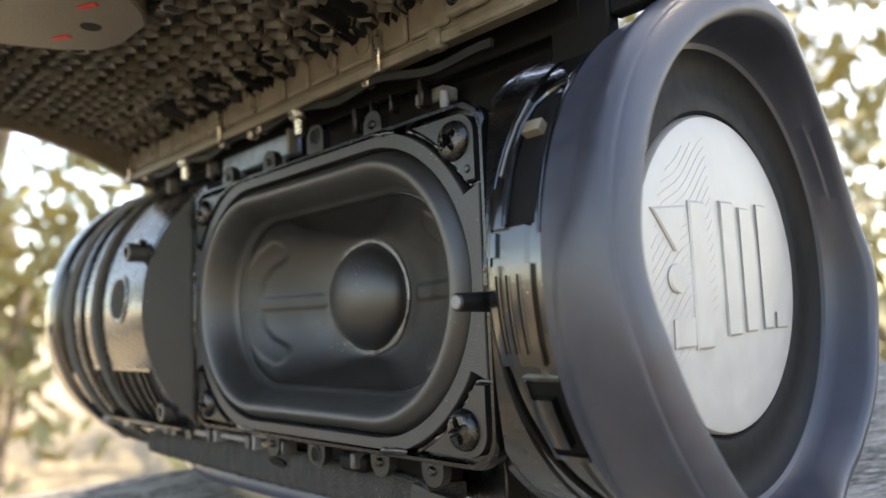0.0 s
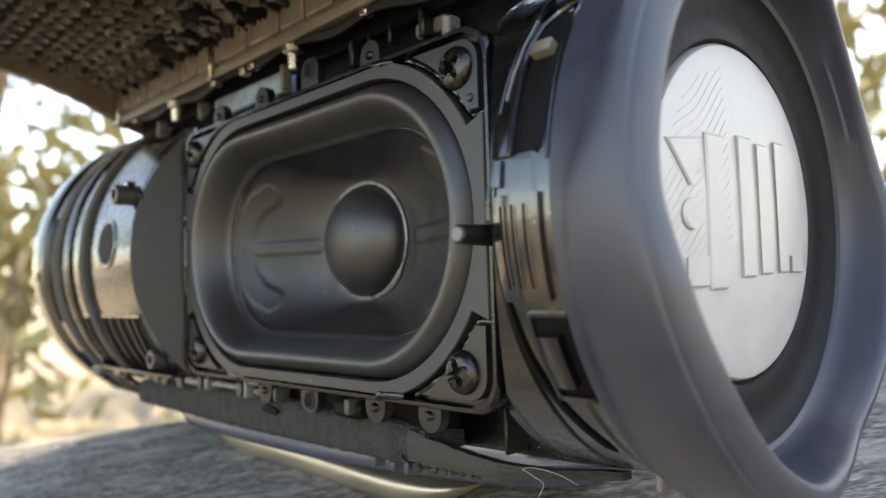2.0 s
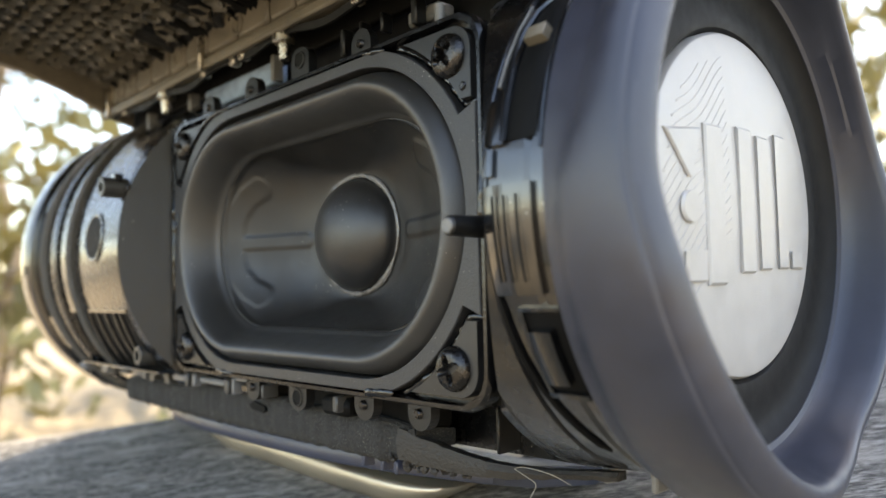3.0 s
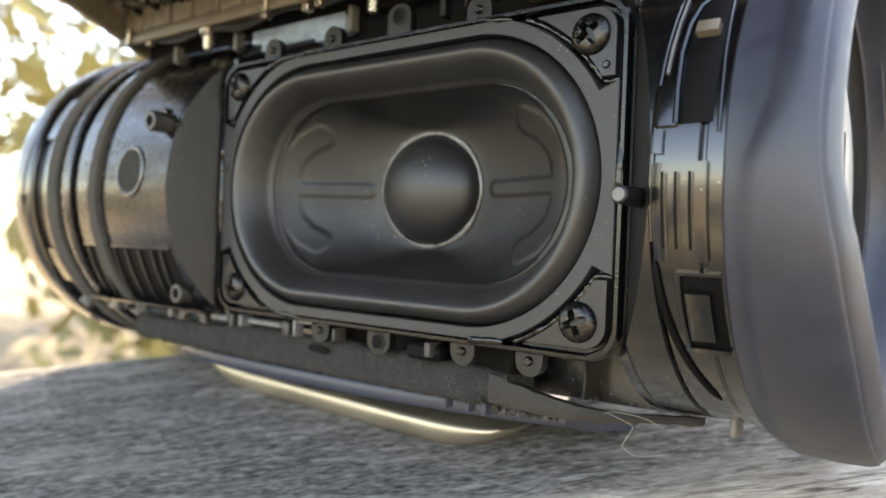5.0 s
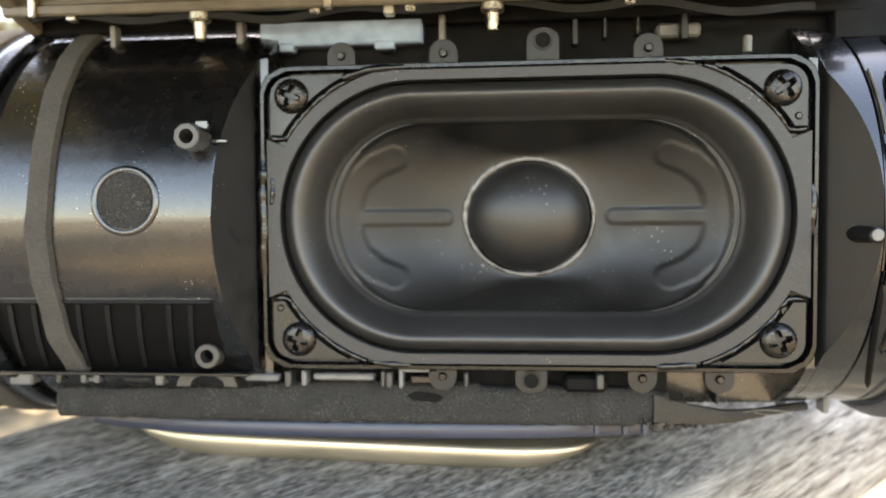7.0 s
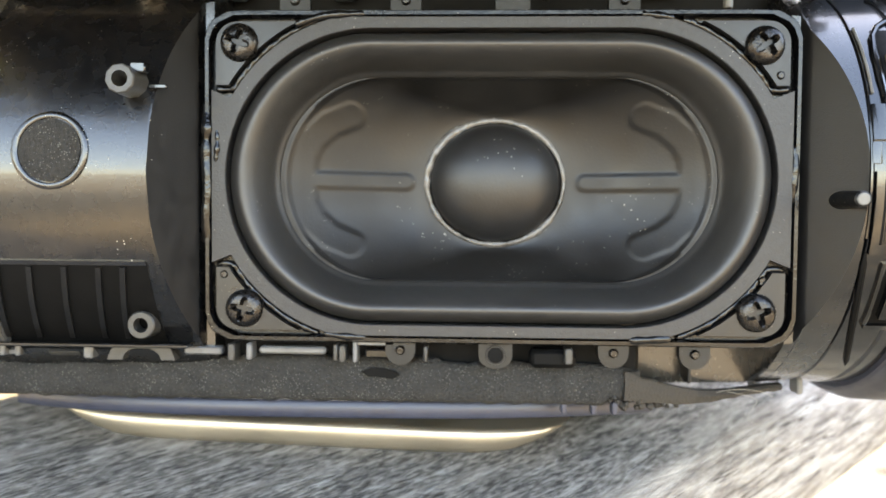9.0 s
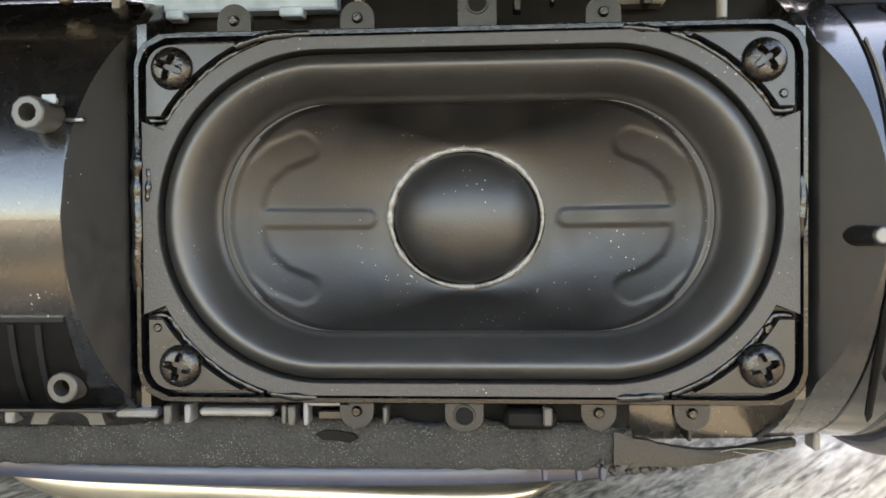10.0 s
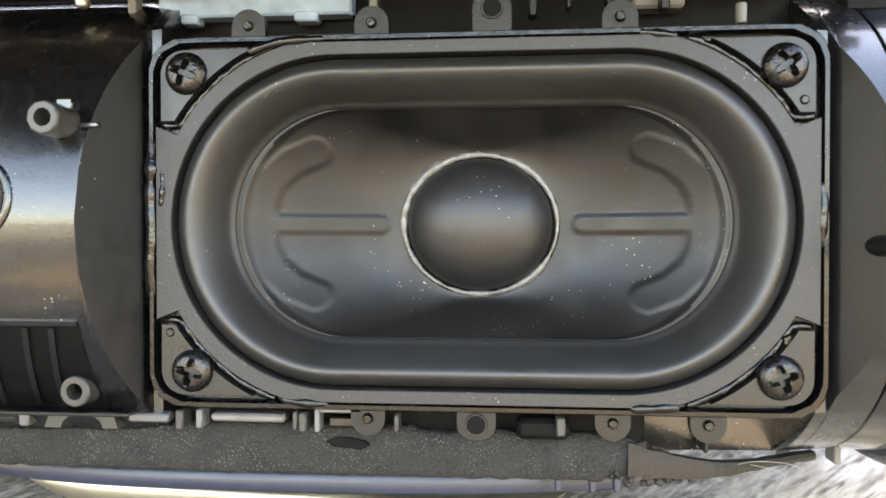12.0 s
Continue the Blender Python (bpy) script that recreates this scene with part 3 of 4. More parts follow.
for x in (-16.4, 20.1, 33.8):
    tab(x, -29.6, False, 2.6, False, 2.5)
tab(0.0, -30.4, False, 2.9, True, 4)
for x in (-34.8, -15.8, 21.0):
    tab(x, 30.0, True, 2.6, False, 2.5)
tab(2.3, 32.0, True, 2.9, True, 4)
Shape().cyl((38.6, 3, 29), (38.6, 3, 32), 0.8, n=12).make("locating_pin", GREYP, speaker)
# furniture on top of the body, under the lid
Shape().box(-53, -20.5, 9.3, 13, 34.0, 38.8, 0.4).box(-49, -46, 9.0, 12, 32.9, 34.5, 0.3).box(-30, -26, 9.0, 12, 32.9, 34.5, 0.3).make("pale_label_block", LABEL, speaker, "glossy pale label block")
Shape().box(-62, -56, 11, 15, 33.5, 37, 0.4).make("pale_label_block", LABEL, speaker)
Shape().box(24, 32, 9.0, 13, 33.5, 36.2, 0.5).make("chip_block", GREYP, speaker)
for x, z0, z1, r in ((-81.8, 33.5, 38.5, 0.75), (-56.0, 33, 38.5, 0.9), (-16.5, 33, 38.5, 0.8), (8.5, 32, 37, 0.8), (14, 33, 37, 0.5), (20, 33.5, 37, 0.5), (28.5, 32.5, 37.5, 0.9)):
    Shape().box(x - r * 0.8, x + r * 0.8, 6.5, 9.0, z0, z1, 0.25).make("top_post", MATTE if x > -10 else GREYP, speaker)
Shape().box(-99, 58, 13.5, 22, 27, 40.5, 0.8).make("top_rail", BLACK, speaker)

# ---- the racetrack driver ----
fr = Shape()
N = 96


def rect_loop(a, b, y, r=5.0):
    """A rounded rectangle numbered like stadium()."""
    out = []
    for x, yy, z in stadium(45.8, 24.5, y, N):
        k = max(abs(x) / a, abs(z) / b)
        X, Z = x / k, z / k
        ax, az = abs(X), abs(Z)
        if ax > a - r and az > b - r:
            dx, dz = ax - (a - r), az - (b - r)
            L = math.hypot(dx, dz)
            ax, az = a - r + dx / L * r, b - r + dz / L * r
        out.append((math.copysign(ax, X), yy, math.copysign(az, Z)))
    return out


fr.loops([rect_loop(49.9, 28.0, 3.0), rect_loop(50.1, 28.2, 0.4), rect_loop(49.8, 27.9, -0.25), rect_loop(49.2, 27.3, -0.25), rect_loop(48.95, 27.05, 0.6),
          rect_loop(48.9, 27.0, 2.0)] +
         [[tuple(0.5 * (p[i] + q[i]) for i in range(3)) for p, q in zip(rect_loop(48.8, 26.9, 2.0), stadium(46.8, 25.5, 2.0, N))],
          stadium(46.6, 25.3, 2.0, N), stadium(46.4, 25.1, 2.0, N), stadium(46.35, 25.05, 4.0, N)], closed_ends=(False, False))
frame_ob = fr.make("driver_frame", FRAME, speaker, "black steel driver frame with raised corner plates", angle=30)

# flat gasket: a racetrack ring that widens into lands at the middle of each side
def gasket_loops():
    """Pairs of outer and inner points round the driver, numbered alike."""
    outer, inner = [], []
    turn = math.degrees(math.atan2(14.7, 27.5))
    steps = [turn * k / 6 for k in range(7)] + [turn + 0.8 + (90 - turn - 0.8) * k / 18 for k in range(19)]
    quarter = []
    for d in steps:
        a = radians(d)
        r = 27.5 / math.cos(a) if d <= turn else 27.6
        quarter.append(((21.3 + r * math.cos(a), min(27.0, r * math.sin(a))), (21.3 + 25.0 * math.cos(a), 25.0 * math.sin(a))))
    for sx, sz, order in ((1, 1, 1), (-1, 1, -1), (-1, -1, 1), (1, -1, -1)):
        for o, i in quarter[::order]:
            outer.append((sx * o[0], sz * o[1]))
            inner.append((sx * i[0], sz * i[1]))
    return outer, inner


gk_out, gk_in = gasket_loops()
gk = Shape()
gk.loops([[(x, 2.2, z) for x, z in gk_out], [(x, -0.1, z) for x, z in gk_out], [(x * 0.997, -0.3, z * 0.995) for x, z in gk_out],
          [(x * 1.003, -0.3, z * 1.005) for x, z in gk_in], [(x, -0.1, z) for x, z in gk_in], [(x, 3.4, z) for x, z in gk_in]], closed_ends=(False, False))
gk.make("gasket_ring", GASKET, frame_ob, "grey flat gasket ring", angle=30)


def corner_plate(sx, sz):
    """A satin plate in the frame's corner, bounded by the gasket's curve."""
    r = 29.0
    X, Z, cut, rad = 48.0, 26.2, 15.4, 3.6
    t0, t1 = math.asin(Z / r), math.asin(cut / r)
    out = [(21.3 + r * math.cos(t0 + (t1 - t0) * k / 14), r * math.sin(t0 + (t1 - t0) * k / 14)) for k in range(15)]
    out += [(X, cut)] + [(X - rad + rad * math.cos(radians(90 * k / 8)), Z - rad + rad * math.sin(radians(90 * k / 8))) for k in range(9)]
    c = (sum(p[0] for p in out) / len(out), sum(p[1] for p in out) / len(out))
    lps = [[(sx * (c[0] + (x - c[0]) * k), y, sz * (c[1] + (z - c[1]) * k)) for x, z in out] for k, y in ((1, 2.0), (1, 0.0), (0.985, -0.22))]
    Shape().loops(lps).make("corner_plate", PLATE, frame_ob, "satin grey corner plate")


for sx in (-1, 1):
    for sz in (-1, 1):
        corner_plate(sx, sz)

# glue beads along the frame's recess
random.seed(11)
def bead(points, r, name="glue_bead"):
    path = smooth_path(points, 9)
    k = random.uniform(0, 50)
    rad = [r * (0.85 + 0.5 * noise.noise((k + i * 0.22, 0, 0))) for i in range(len(path))]
    rad[0] = rad[-1] = 0.05
    rad[1], rad[-2] = rad[1] * 0.6, rad[-2] * 0.6
    Shape().tube(path, rad, n=10, flat=0.55).make(name, GLUE, frame_ob, "glossy dried glue bead", angle=80)


for sx in (-1, 1):
    for sz in (-1, 1):
        # cement that fills the groove between corner plate and gasket
        run = [(21.3 + 28.35 * math.cos(radians(d)), 28.35 * math.sin(radians(d))) for d in (71, 66, 60, 54, 48, 42, 36)]
        run += [(45.6, 15.05), (48.4, 15.05)]
        bead([(sx * x, 1.0 + 0.4 * noise.noise((x * 0.3, sx * 2.0, sz * 3.0)), sz * z) for x, z in run], 0.66)
bead([(-34.5, -0.1, 25.6), (-31.5, -0.35, 26.6), (-27.5, -0.4, 27.3), (-22.5, -0.1, 27.5)], 0.75)
bead([(23.4, 0.0, 27.4), (26.0, -0.35, 27.1), (29.0, 0.0, 26.7)], 0.6)
bead([(-29.5, 0.1, -26.7), (-26, -0.3, -27.1), (-22, 0.0, -27.3)], 0.65)
bead([(22.2, 0.0, -27.2), (25.5, -0.4, -27.0), (29.5, 0.0, -26.8)], 0.8)
bead([(-47.9, 0.0, 8.4), (-47.7, -0.3, 6), (-47.9, -0.3, 3.5), (-48.2, 0.0, 1.8)], 0.5)
bead([(-49.7, 0.4, 13), (-49.6, -0.2, 8), (-49.8, -0.1, 4), (-49.5, -0.3, -2), (-49.8, -0.2, -7), (-49.7, 0.4, -12)], 1.0)
bead([(49.2, 0.4, 6), (49.3, -0.1, 3), (49.1, -0.1, -1), (49.3, 0.4, -4)], 0.7)

# surround, cone, dust cap
su = Shape()
rows = [(46.2, 24.9, 3.2), (46.0, 24.7, 2.4)]
for k in range(31):
    f = k / 30
    y = 1.3 - 3.3 * math.sin(math.pi * min(1.0, f * 1.12)) ** 0.9 + 4.4 * max(0.0, f - 0.25) ** 1.5 / 0.65
    rows.append((45.9 - 7.5 * f, 24.6 - 6.5 * f, y))
rows += [(38.25, 17.95, 6.3), (38.1, 17.8, 6.6)]
su.loops([stadium(a, b, y, N) for a, b, y in rows], closed_ends=(False, False))
su.make("surround", ROLL, frame_ob, "black rubber half-roll surround", angle=60)
EDGE_A, EDGE_B = 38.3, 18.0              # the cone's outer racetrack
RING_A, RING_B, RING_Y = 13.3, 12.1, 15.6  # the oval seam of the dust cap
CONE_EDGE = 5.7
FORK = [[(16.8, 0.0), (21.0, 0.0), (26.0, 0.0), (31.0, 0.0), (34.0, 0.0)],
        [(34.4, 0.0), (34.8, 2.2), (34.4, 4.6), (33.0, 7.3), (30.0, 10.0), (26.2, 11.7)]]


def fork_height(x, z):
    """Height of the three-pronged emboss on either end of the cone, 0 to 1."""
    x, z = abs(x), abs(z)
    near = 9.0
    for line, half in zip(FORK, (1.45, 2.2)):
        for (ax, az), (bx, bz) in zip(line, line[1:]):
            dx, dz = bx - ax, bz - az
            f = max(0.0, min(1.0, ((x - ax) * dx + (z - az) * dz) / (dx * dx + dz * dz)))
            near = min(near, math.hypot(x - ax - f * dx, z - az - f * dz) - half)
    f = max(0.0, min(1.0, 0.5 - near / 1.2))
    fade = max(0.0, min(1.0, (37.6 - x) / 2.6))     # the prongs run out towards the edge
    return f * f * (3 - 2 * f) * fade


def cone_surface():
    n, m = 384, 66
    outer = stadium(EDGE_A, EDGE_B, 0, n)
    loops = []
    for j in range(m + 1):
        f = j / m
        lp = []
        for k in range(n):
            t = 2 * math.pi * (k + 0.5) / n
            x = outer[k][0] * (1 - f) + RING_A * math.cos(t) * f
            z = outer[k][2] * (1 - f) + RING_B * math.sin(t) * f
            y = CONE_EDGE + (RING_Y - CONE_EDGE) * (1 - (1 - f) ** 1.45)
            step = max(0.0, 1 - abs(f - 0.035) / 0.03)          # bead of the edge
            y -= 0.55 * step * step * (3 - 2 * step)
            y -= 0.34 * fork_height(x, z) + 0.05 * noise.noise((x * 0.12, z * 0.12, 2.0))
            lp.append((x, y, z))
        loops.append(lp)
    s = Shape().loops(loops, closed_ends=(False, False))
    return s.make("cone", CONE, frame_ob, "matte black racetrack cone with embossed prongs", angle=75)


cone = cone_surface()
# glue ring and dust cap
gl = []
for k in range(144):
    a = 2 * math.pi * k / 144
    c = Vector((math.cos(a), 0, math.sin(a)))
    w = 0.62 + 0.6 * noise.noise((c.x * 1.7, c.z * 1.7, 1.5)) + 0.25 * noise.noise((c.x * 7, c.z * 7, 4.5)) + 0.1 * noise.noise((c.x * 22, c.z * 22, 6.5))
    w = max(0.16, w * 0.72) * (1.5 if c.x < -0.5 else 1.0)
    ctr = Vector((c.x * (RING_A - 0.45), RING_Y - 0.3, c.z * (RING_B - 0.45)))
    gl.append([ctr + c * w * math.cos(2 * math.pi * j / 10) + Vector((0, 0.55, 0)) * w * math.sin(2 * math.pi * j / 10) for j in range(10)])
Shape().loops(gl, around=True).make("cap_glue_ring", CAPGLUE, cone, "shiny uneven glue ring")
dc = Shape()
cap_rows = [(13.2, 16.2), (12.6, 15.9), (12.2, 15.5)] + [(12.0 * math.sin(radians(90 * j / 16)), 15.0 - 5.6 * math.cos(radians(90 * j / 16)) ** 1.15) for j in range(16, 0, -1)]
dc.loops([[(r * math.cos(2 * math.pi * k / 96), y, r * RING_B / RING_A * math.sin(2 * math.pi * k / 96)) for k in range(96)] for r, y in cap_rows])
dc.make("dust_cap", CAP, cone, "smooth domed black dust cap")


def screw(x, z, turn, name="screw"):
    """A pan-head screw with a cross recess."""
    s = Shape()
    n = 48
    m = Matrix.Translation((x, 0, z)) @ Matrix.Rotation(radians(turn), 4, "Y")
    loops = []
    for r, y in ((3.25, 0.5), (3.3, 0.1), (3.2, -0.5), (2.95, -1.0), (2.5, -1.4), (2.1, -1.58)):
        loops.append([(r * math.cos(2 * math.pi * k / n), y, r * math.sin(2 * math.pi * k / n)) for k in range(n)])
    def cross(scale, y):
        pts = []
        for k in range(n):
            a = 2 * math.pi * k / n
            c = abs(math.cos(2 * a))
            r = (0.95 + 1.35 * c ** 2) * scale * 0.98
            pts.append((r * math.cos(a), y, r * math.sin(a)))
        return pts
    loops += [cross(1.0, -1.62), cross(0.92, -1.4), cross(0.62, -0.2), cross(0.25, 0.1)]
    loops = [[tuple(m @ Vector(p)) for p in lp] for lp in loops]
    s.loops(loops, closed_ends=(False, True))
    Shape_ob = s.make(name, SCREW, frame_ob, "blackened cross-head screw", angle=35)
    return Shape_ob


for x, z, t in ((-43.9, 22.6, 20), (43.7, 22.1, 55), (-43.1, -22.5, 15), (43.3, -22.2, 70)):
    screw(x, z, t)
for x, z in ((46.4, 17.2), (-46.6, -16.7)):
    Shape().cyl((x, 1, z), (x, -0.5, z), 0.95, 0.7, n=16, bevel=0.25).make("rivet", SCREW, frame_ob)
    Shape().loops([[(x + r * math.cos(2 * math.pi * k / 20), y, z + r * math.sin(2 * math.pi * k / 20)) for k in range(20)] for r, y in ((1.55, 0.5), (1.45, 0.25), (1.2, 0.25), (1.1, 0.5))], closed_ends=(False, False)).make("rivet_collar", FRAME, frame_ob)
Shape().cyl((44.6, 0.8, -17.0), (44.6, 0.3, -17.0), 1.0, 0.8, n=5, bevel=0.1).make("stamped_mark", SCREW, frame_ob)

# ---- right collar ----
revolve([(57.4, 30), (57.4, 38.2), (58.0, 38.9), (63.8, 39.1), (64.3, 38.6), (64.6, 38.6), (65.0, 39.1), (68.5, 39.2), (68.5, 30)], n=128).make("collar", GLOSS, speaker, "glossy black collar")
# raised grille patch with slits
def patch(x0, x1, d0, d1, r0, r1, mat, name, label="", steps=8):
    s = Shape()
    s.loops([[on_axis(x, r, d0 + (d1 - d0) * i / steps) for x, r in ((x0, r0), (x0, r1 - 0.12), (x0 + 0.15, r1), (x1 - 0.15, r1), (x1, r1 - 0.12), (x1, r0))] for i in range(steps + 1)])
    return s.make(name, mat, speaker, label)


patch(58.0, 65.2, -17.6, 1.4, 38.5, 39.8, GLOSS, "vent_patch", "glossy raised vent patch", steps=10)
for x in (59.4, 61.2, 63.1):
    # black strip on the patch, painting the dark inside of a slit
    patch(x - 0.28, x + 0.28, -15.2, -0.4, 39.0, 39.86, BLACK, "vent_slit_shade")
    patch(x + 0.35, x + 0.62, -15.0, -0.6, 39.0, 40.02, GLOSS, "vent_ridge")
patch(57.7, 60.6, 8.6, 17.0, 37.5, 39.6, GLOSS, "raised_patch", "glossy raised pad")
patch(57.5, 59.0, 3.2, 8.0, 38.4, 39.5, GLOSS, "raised_patch")
# raised black patch; the arched hollow's shade is only coloured on
patch(60.9, 65.4, 9.0, 39.0, 38.6, 39.24, BLACK, "arched_recess_shade", "matte black patch painted as the shade of an arched recess")
patch(61.6, 64.6, 27.6, 30.2, 38.0, 40.6, OLIVE, "catch_block", "small tan catch block", steps=2)
Shape().tube([on_axis(x, 39.35, d) for x, d in ((60.6, 9), (60.3, 16), (60.0, 24), (60.1, 31), (60.7, 36.5), (62.0, 40), (63.6, 42), (64.8, 42.5))], 0.5, n=8, normal=(0, 1, 0.3)).make("arched_rib", GLOSS, speaker)
Shape().tube([on_axis(x, 39.2, d) for x, d in ((66.3, 7), (66.2, 14), (65.9, 22), (65.6, 30), (65.2, 38), (64.6, 46), (63.8, 54))], 0.32, n=8, normal=(0, 1, 0.3)).make("seam_rib", GLOSS, speaker)
Shape().tube([on_axis(58.4, 39.15, d) for d in (20, 26, 33, 40)], 0.25, n=6, normal=(1, 0, 0)).make("scored_line", GREYP, speaker)
# another raised black patch, painted for the shade round the latch
patch(60.6, 66.6, -37.0, -21.0, 38.0, 39.3, BLACK, "latch_recess_shade", "black patch painted as the shade of a latch recess")
patch(62.0, 65.3, -34.0, -23.6, 39.0, 40.7, GLOSS, "latch", "black latch block")
patch(60.6, 66.6, -38.0, -36.8, 38.6, 40.0, GLOSS, "latch_lip", steps=2)
patch(60.5, 61.2, -37.0, -20.6, 38.6, 39.7, GLOSS, "latch_lip", steps=6)
patch(60.6, 66.6, -20.6, -19.9, 38.6, 39.6, GLOSS, "latch_lip", steps=2)
Shape().tube([on_axis(57.7 + 0.0028 * (d + 14) ** 2, 39.15, d) for d in range(-56, -16, 3)], [0.1] + [0.5] * 12 + [0.1], n=6, normal=(1, 0, 0)).make("seam_groove", BLACK, speaker)
Shape().tube([on_axis(57.6, 39.0, d) for d in range(-14, 62, 4)], 0.28, n=6, normal=(1, 0, 0)).make("seam_bead", GLOSS, speaker)
Shape().cyl((55.0, -2, -3.4), (54.6, -11.6, -3.4), 1.55, 1.25, n=20, bevel=0.25).make("locating_pin", MATTE, speaker, "black plastic locating pin with pale tip")
Shape().cyl((54.6, -11.5, -3.4), (54.59, -11.75, -3.4), 1.05, 0.9, n=9, bevel=0.05).make("pin_tip", GREYP, speaker)

# ---- right bumper: a rubber ring with a waved edge ----
EDGE = ((-120, 77.4), (-105, 79.0), (-90, 80.6), (-75, 82.0), (-58, 82.4), (-35, 82.2), (-15, 80.8), (0, 79.0), (18, 78.7), (37, 78.6), (60, 79.2), (80, 79.8), (98, 79.4), (115, 77.4), (132, 76.0), (148, 75.7), (164, 76.3), (180, 78.1), (196, 78.2), (212, 78.3), (229, 77.7))
BACK = ((-125, 67.6), (-80, 68.6), (-50, 69.6), (-30, 69.8), (-12, 69.6), (0, 70.0), (6, 71.4), (12, 72.6), (25, 73.2), (45, 72.8), (70, 71.5), (100, 70), (150, 68.8), (190, 68))


def bumper():
    """A low shoulder over the collar, a soft flank, a crease and a broad bevelled lip."""
    loops = []
    n = 240
    for i in range(n):
        d = 360 * i / n
        e, b = periodic(EDGE, d), periodic(BACK, d)
        w = 0.25 * math.cos(radians(3 * (d - 5)))
        prof = [(67.4, 39.2), (67.4, 40.1), (67.8, 40.6), (b - 0.6, 40.9), (b + 0.3, 41.3), (b + 1.2, 41.9), (b + 2.4, 42.3), (b + (e - b) * 0.6, 42.5), (e - 1.6, 42.3), (e - 0.7, 42.05), (e - 0.3, 41.85), (e - 0.15, 41.65),
                (e - 0.12, 41.45), (e + 0.12, 41.3), (e + 0.5, 40.9 + w), (e + 0.95, 40.2 + w), (e + 1.4, 39.2 + w), (e + 1.6, 38.5 + w), (e + 1.62, 38.0 + w), (e + 1.4, 37.5 + w), (e + 0.9, 37.1 + w), (e + 0.2, 36.9 + w),
                (e - 1.2, 36.7), (74.2, 36.2), (72.6, 35.9), (71.8, 35.4), (71.5, 34.6), (70.6, 34.4), (69, 34.4), (69, 39.2)]
        loops.append([on_axis(x, r, d) for x, r in prof])
    return Shape().loops(loops, around=True).make("bumper", RUBBER, speaker, "slate grey rubber end bumper with a waved edge", angle=33)


bumper()
revolve([(71.4, 34.6), (71.0, 34.3), (70.2, 33.4), (69.7, 31.6), (69.9, 29.0), (70.4, 27.0), (70.2, 25.4), (69.6, 24.9), (67.0, 24.9), (67.0, 34.6)], n=128).make("radiator_surround", RUBBER_DARK, speaker, "dark rubber radiator surround")


def radiator():
    prof = [(67.5, 24.7), (70.0, 24.7), (70.6, 24.3), (70.8, 23.6)] + [(70.8 + 0.9 * (1 - (r / 23.6) ** 2), r) for r in (20, 16, 12, 8, 4, 0.6)] + [(67.5, 0.6)]
    return revolve(prof, n=96).make("radiator_disc", SILVER, speaker, "silver painted passive radiator disc")


disc = radiator()


def disc_mark(outline, x0, x1, name="raised_mark"):
    """A raised flat shape on the disc; outline in (across, up) with across running away from the front."""
    s = Shape()
    dome = lambda a, b: 0.9 * (1 - (a * a + b * b) / 557)
    s.loops([[(x + dome(a, b), AXIS_Y + a * k, b * k) for a, b in outline] for x, k in ((x0, 1.0), (x1 - 0.25, 1.0), (x1, 0.97))])
    return s.make(name, SILVER, disc, smooth=False)


def bar_mark(a0, a1, b0, b1):
    disc_mark([(a0, b0), (a1, b0), (a1, b1), (a0, b1)], 70.3, 71.3)


# plain raised bars standing for the emblem
bar_mark(-11.6, -7.4, -11.4, 10.2)
bar_mark(-17.0, -12.6, -11.0, -7.0)
bar_mark(-2.6, 1.4, -9.8, 10.8)
bar_mark(3.4, 7.0, -9.4, 10.2)
bar_mark(10.0, 13.6, -9.2, 11.2)
bar_mark(15.0, 19.6, -9.2, -6.6)
disc_mark([(-15.8 + 2.1 * math.cos(2 * math.pi * k / 20), -1.2 + 2.1 * math.sin(2 * math.pi * k / 20)) for k in range(20)], 70.3, 71.3)
disc_mark([(-20.8, 8.6), (-13.0, 9.4), (-15.9, 2.6)], 70.3, 71.25)
for i in range(22):
    z0 = -17 + i * 1.55
    pts = []
    for k in range(14):
        a = -21 + k * 1.25
        z = z0 + 0.75 * (a + 21) + 0.6 * math.sin(a * 0.5 + i * 0.3)
        if a * a + z * z < 21.5 ** 2 and a < -4.5:
            pts.append((70.75 + 0.9 * (1 - (a * a + z * z) / 557), AXIS_Y + a, z))
    if len(pts) > 3:
        Shape().tube([(x - 0.1, y, z) for x, y, z in pts], 0.24, n=6, normal=(1, 0, 0)).make("fine_ridge", SILVER, disc)

# ---- the lifted grille cover ----
lid = thing("grille_cover", "olive brown lattice grille cover propped open above the speaker", "grille cover")
LID_X0, LID_X1 = -101.0, 62.0
LID = [(9, 47.5), (4.5, 48.0), (0, 49.2), (-6, 51.0), (-13, 52.8), (-21, 54.3), (-30, 55.2), (-40, 55.0), (-50, 53.6), (-59, 50.6), (-66, 46.5)]


def lid_at(s):
    """Point and downward normal of the cover's inner face at s in 0..1."""
    f = s * (len(LID) - 1)
    i = min(int(f), len(LID) - 2)
    f -= i
    a, b = LID[i], LID[i + 1]
    y, z = a[0] + (b[0] - a[0]) * f, a[1] + (b[1] - a[1]) * f
    d = Vector((0, b[0] - a[0], b[1] - a[1])).normalized()
    return y, z, Vector((0, -d.z, d.y))


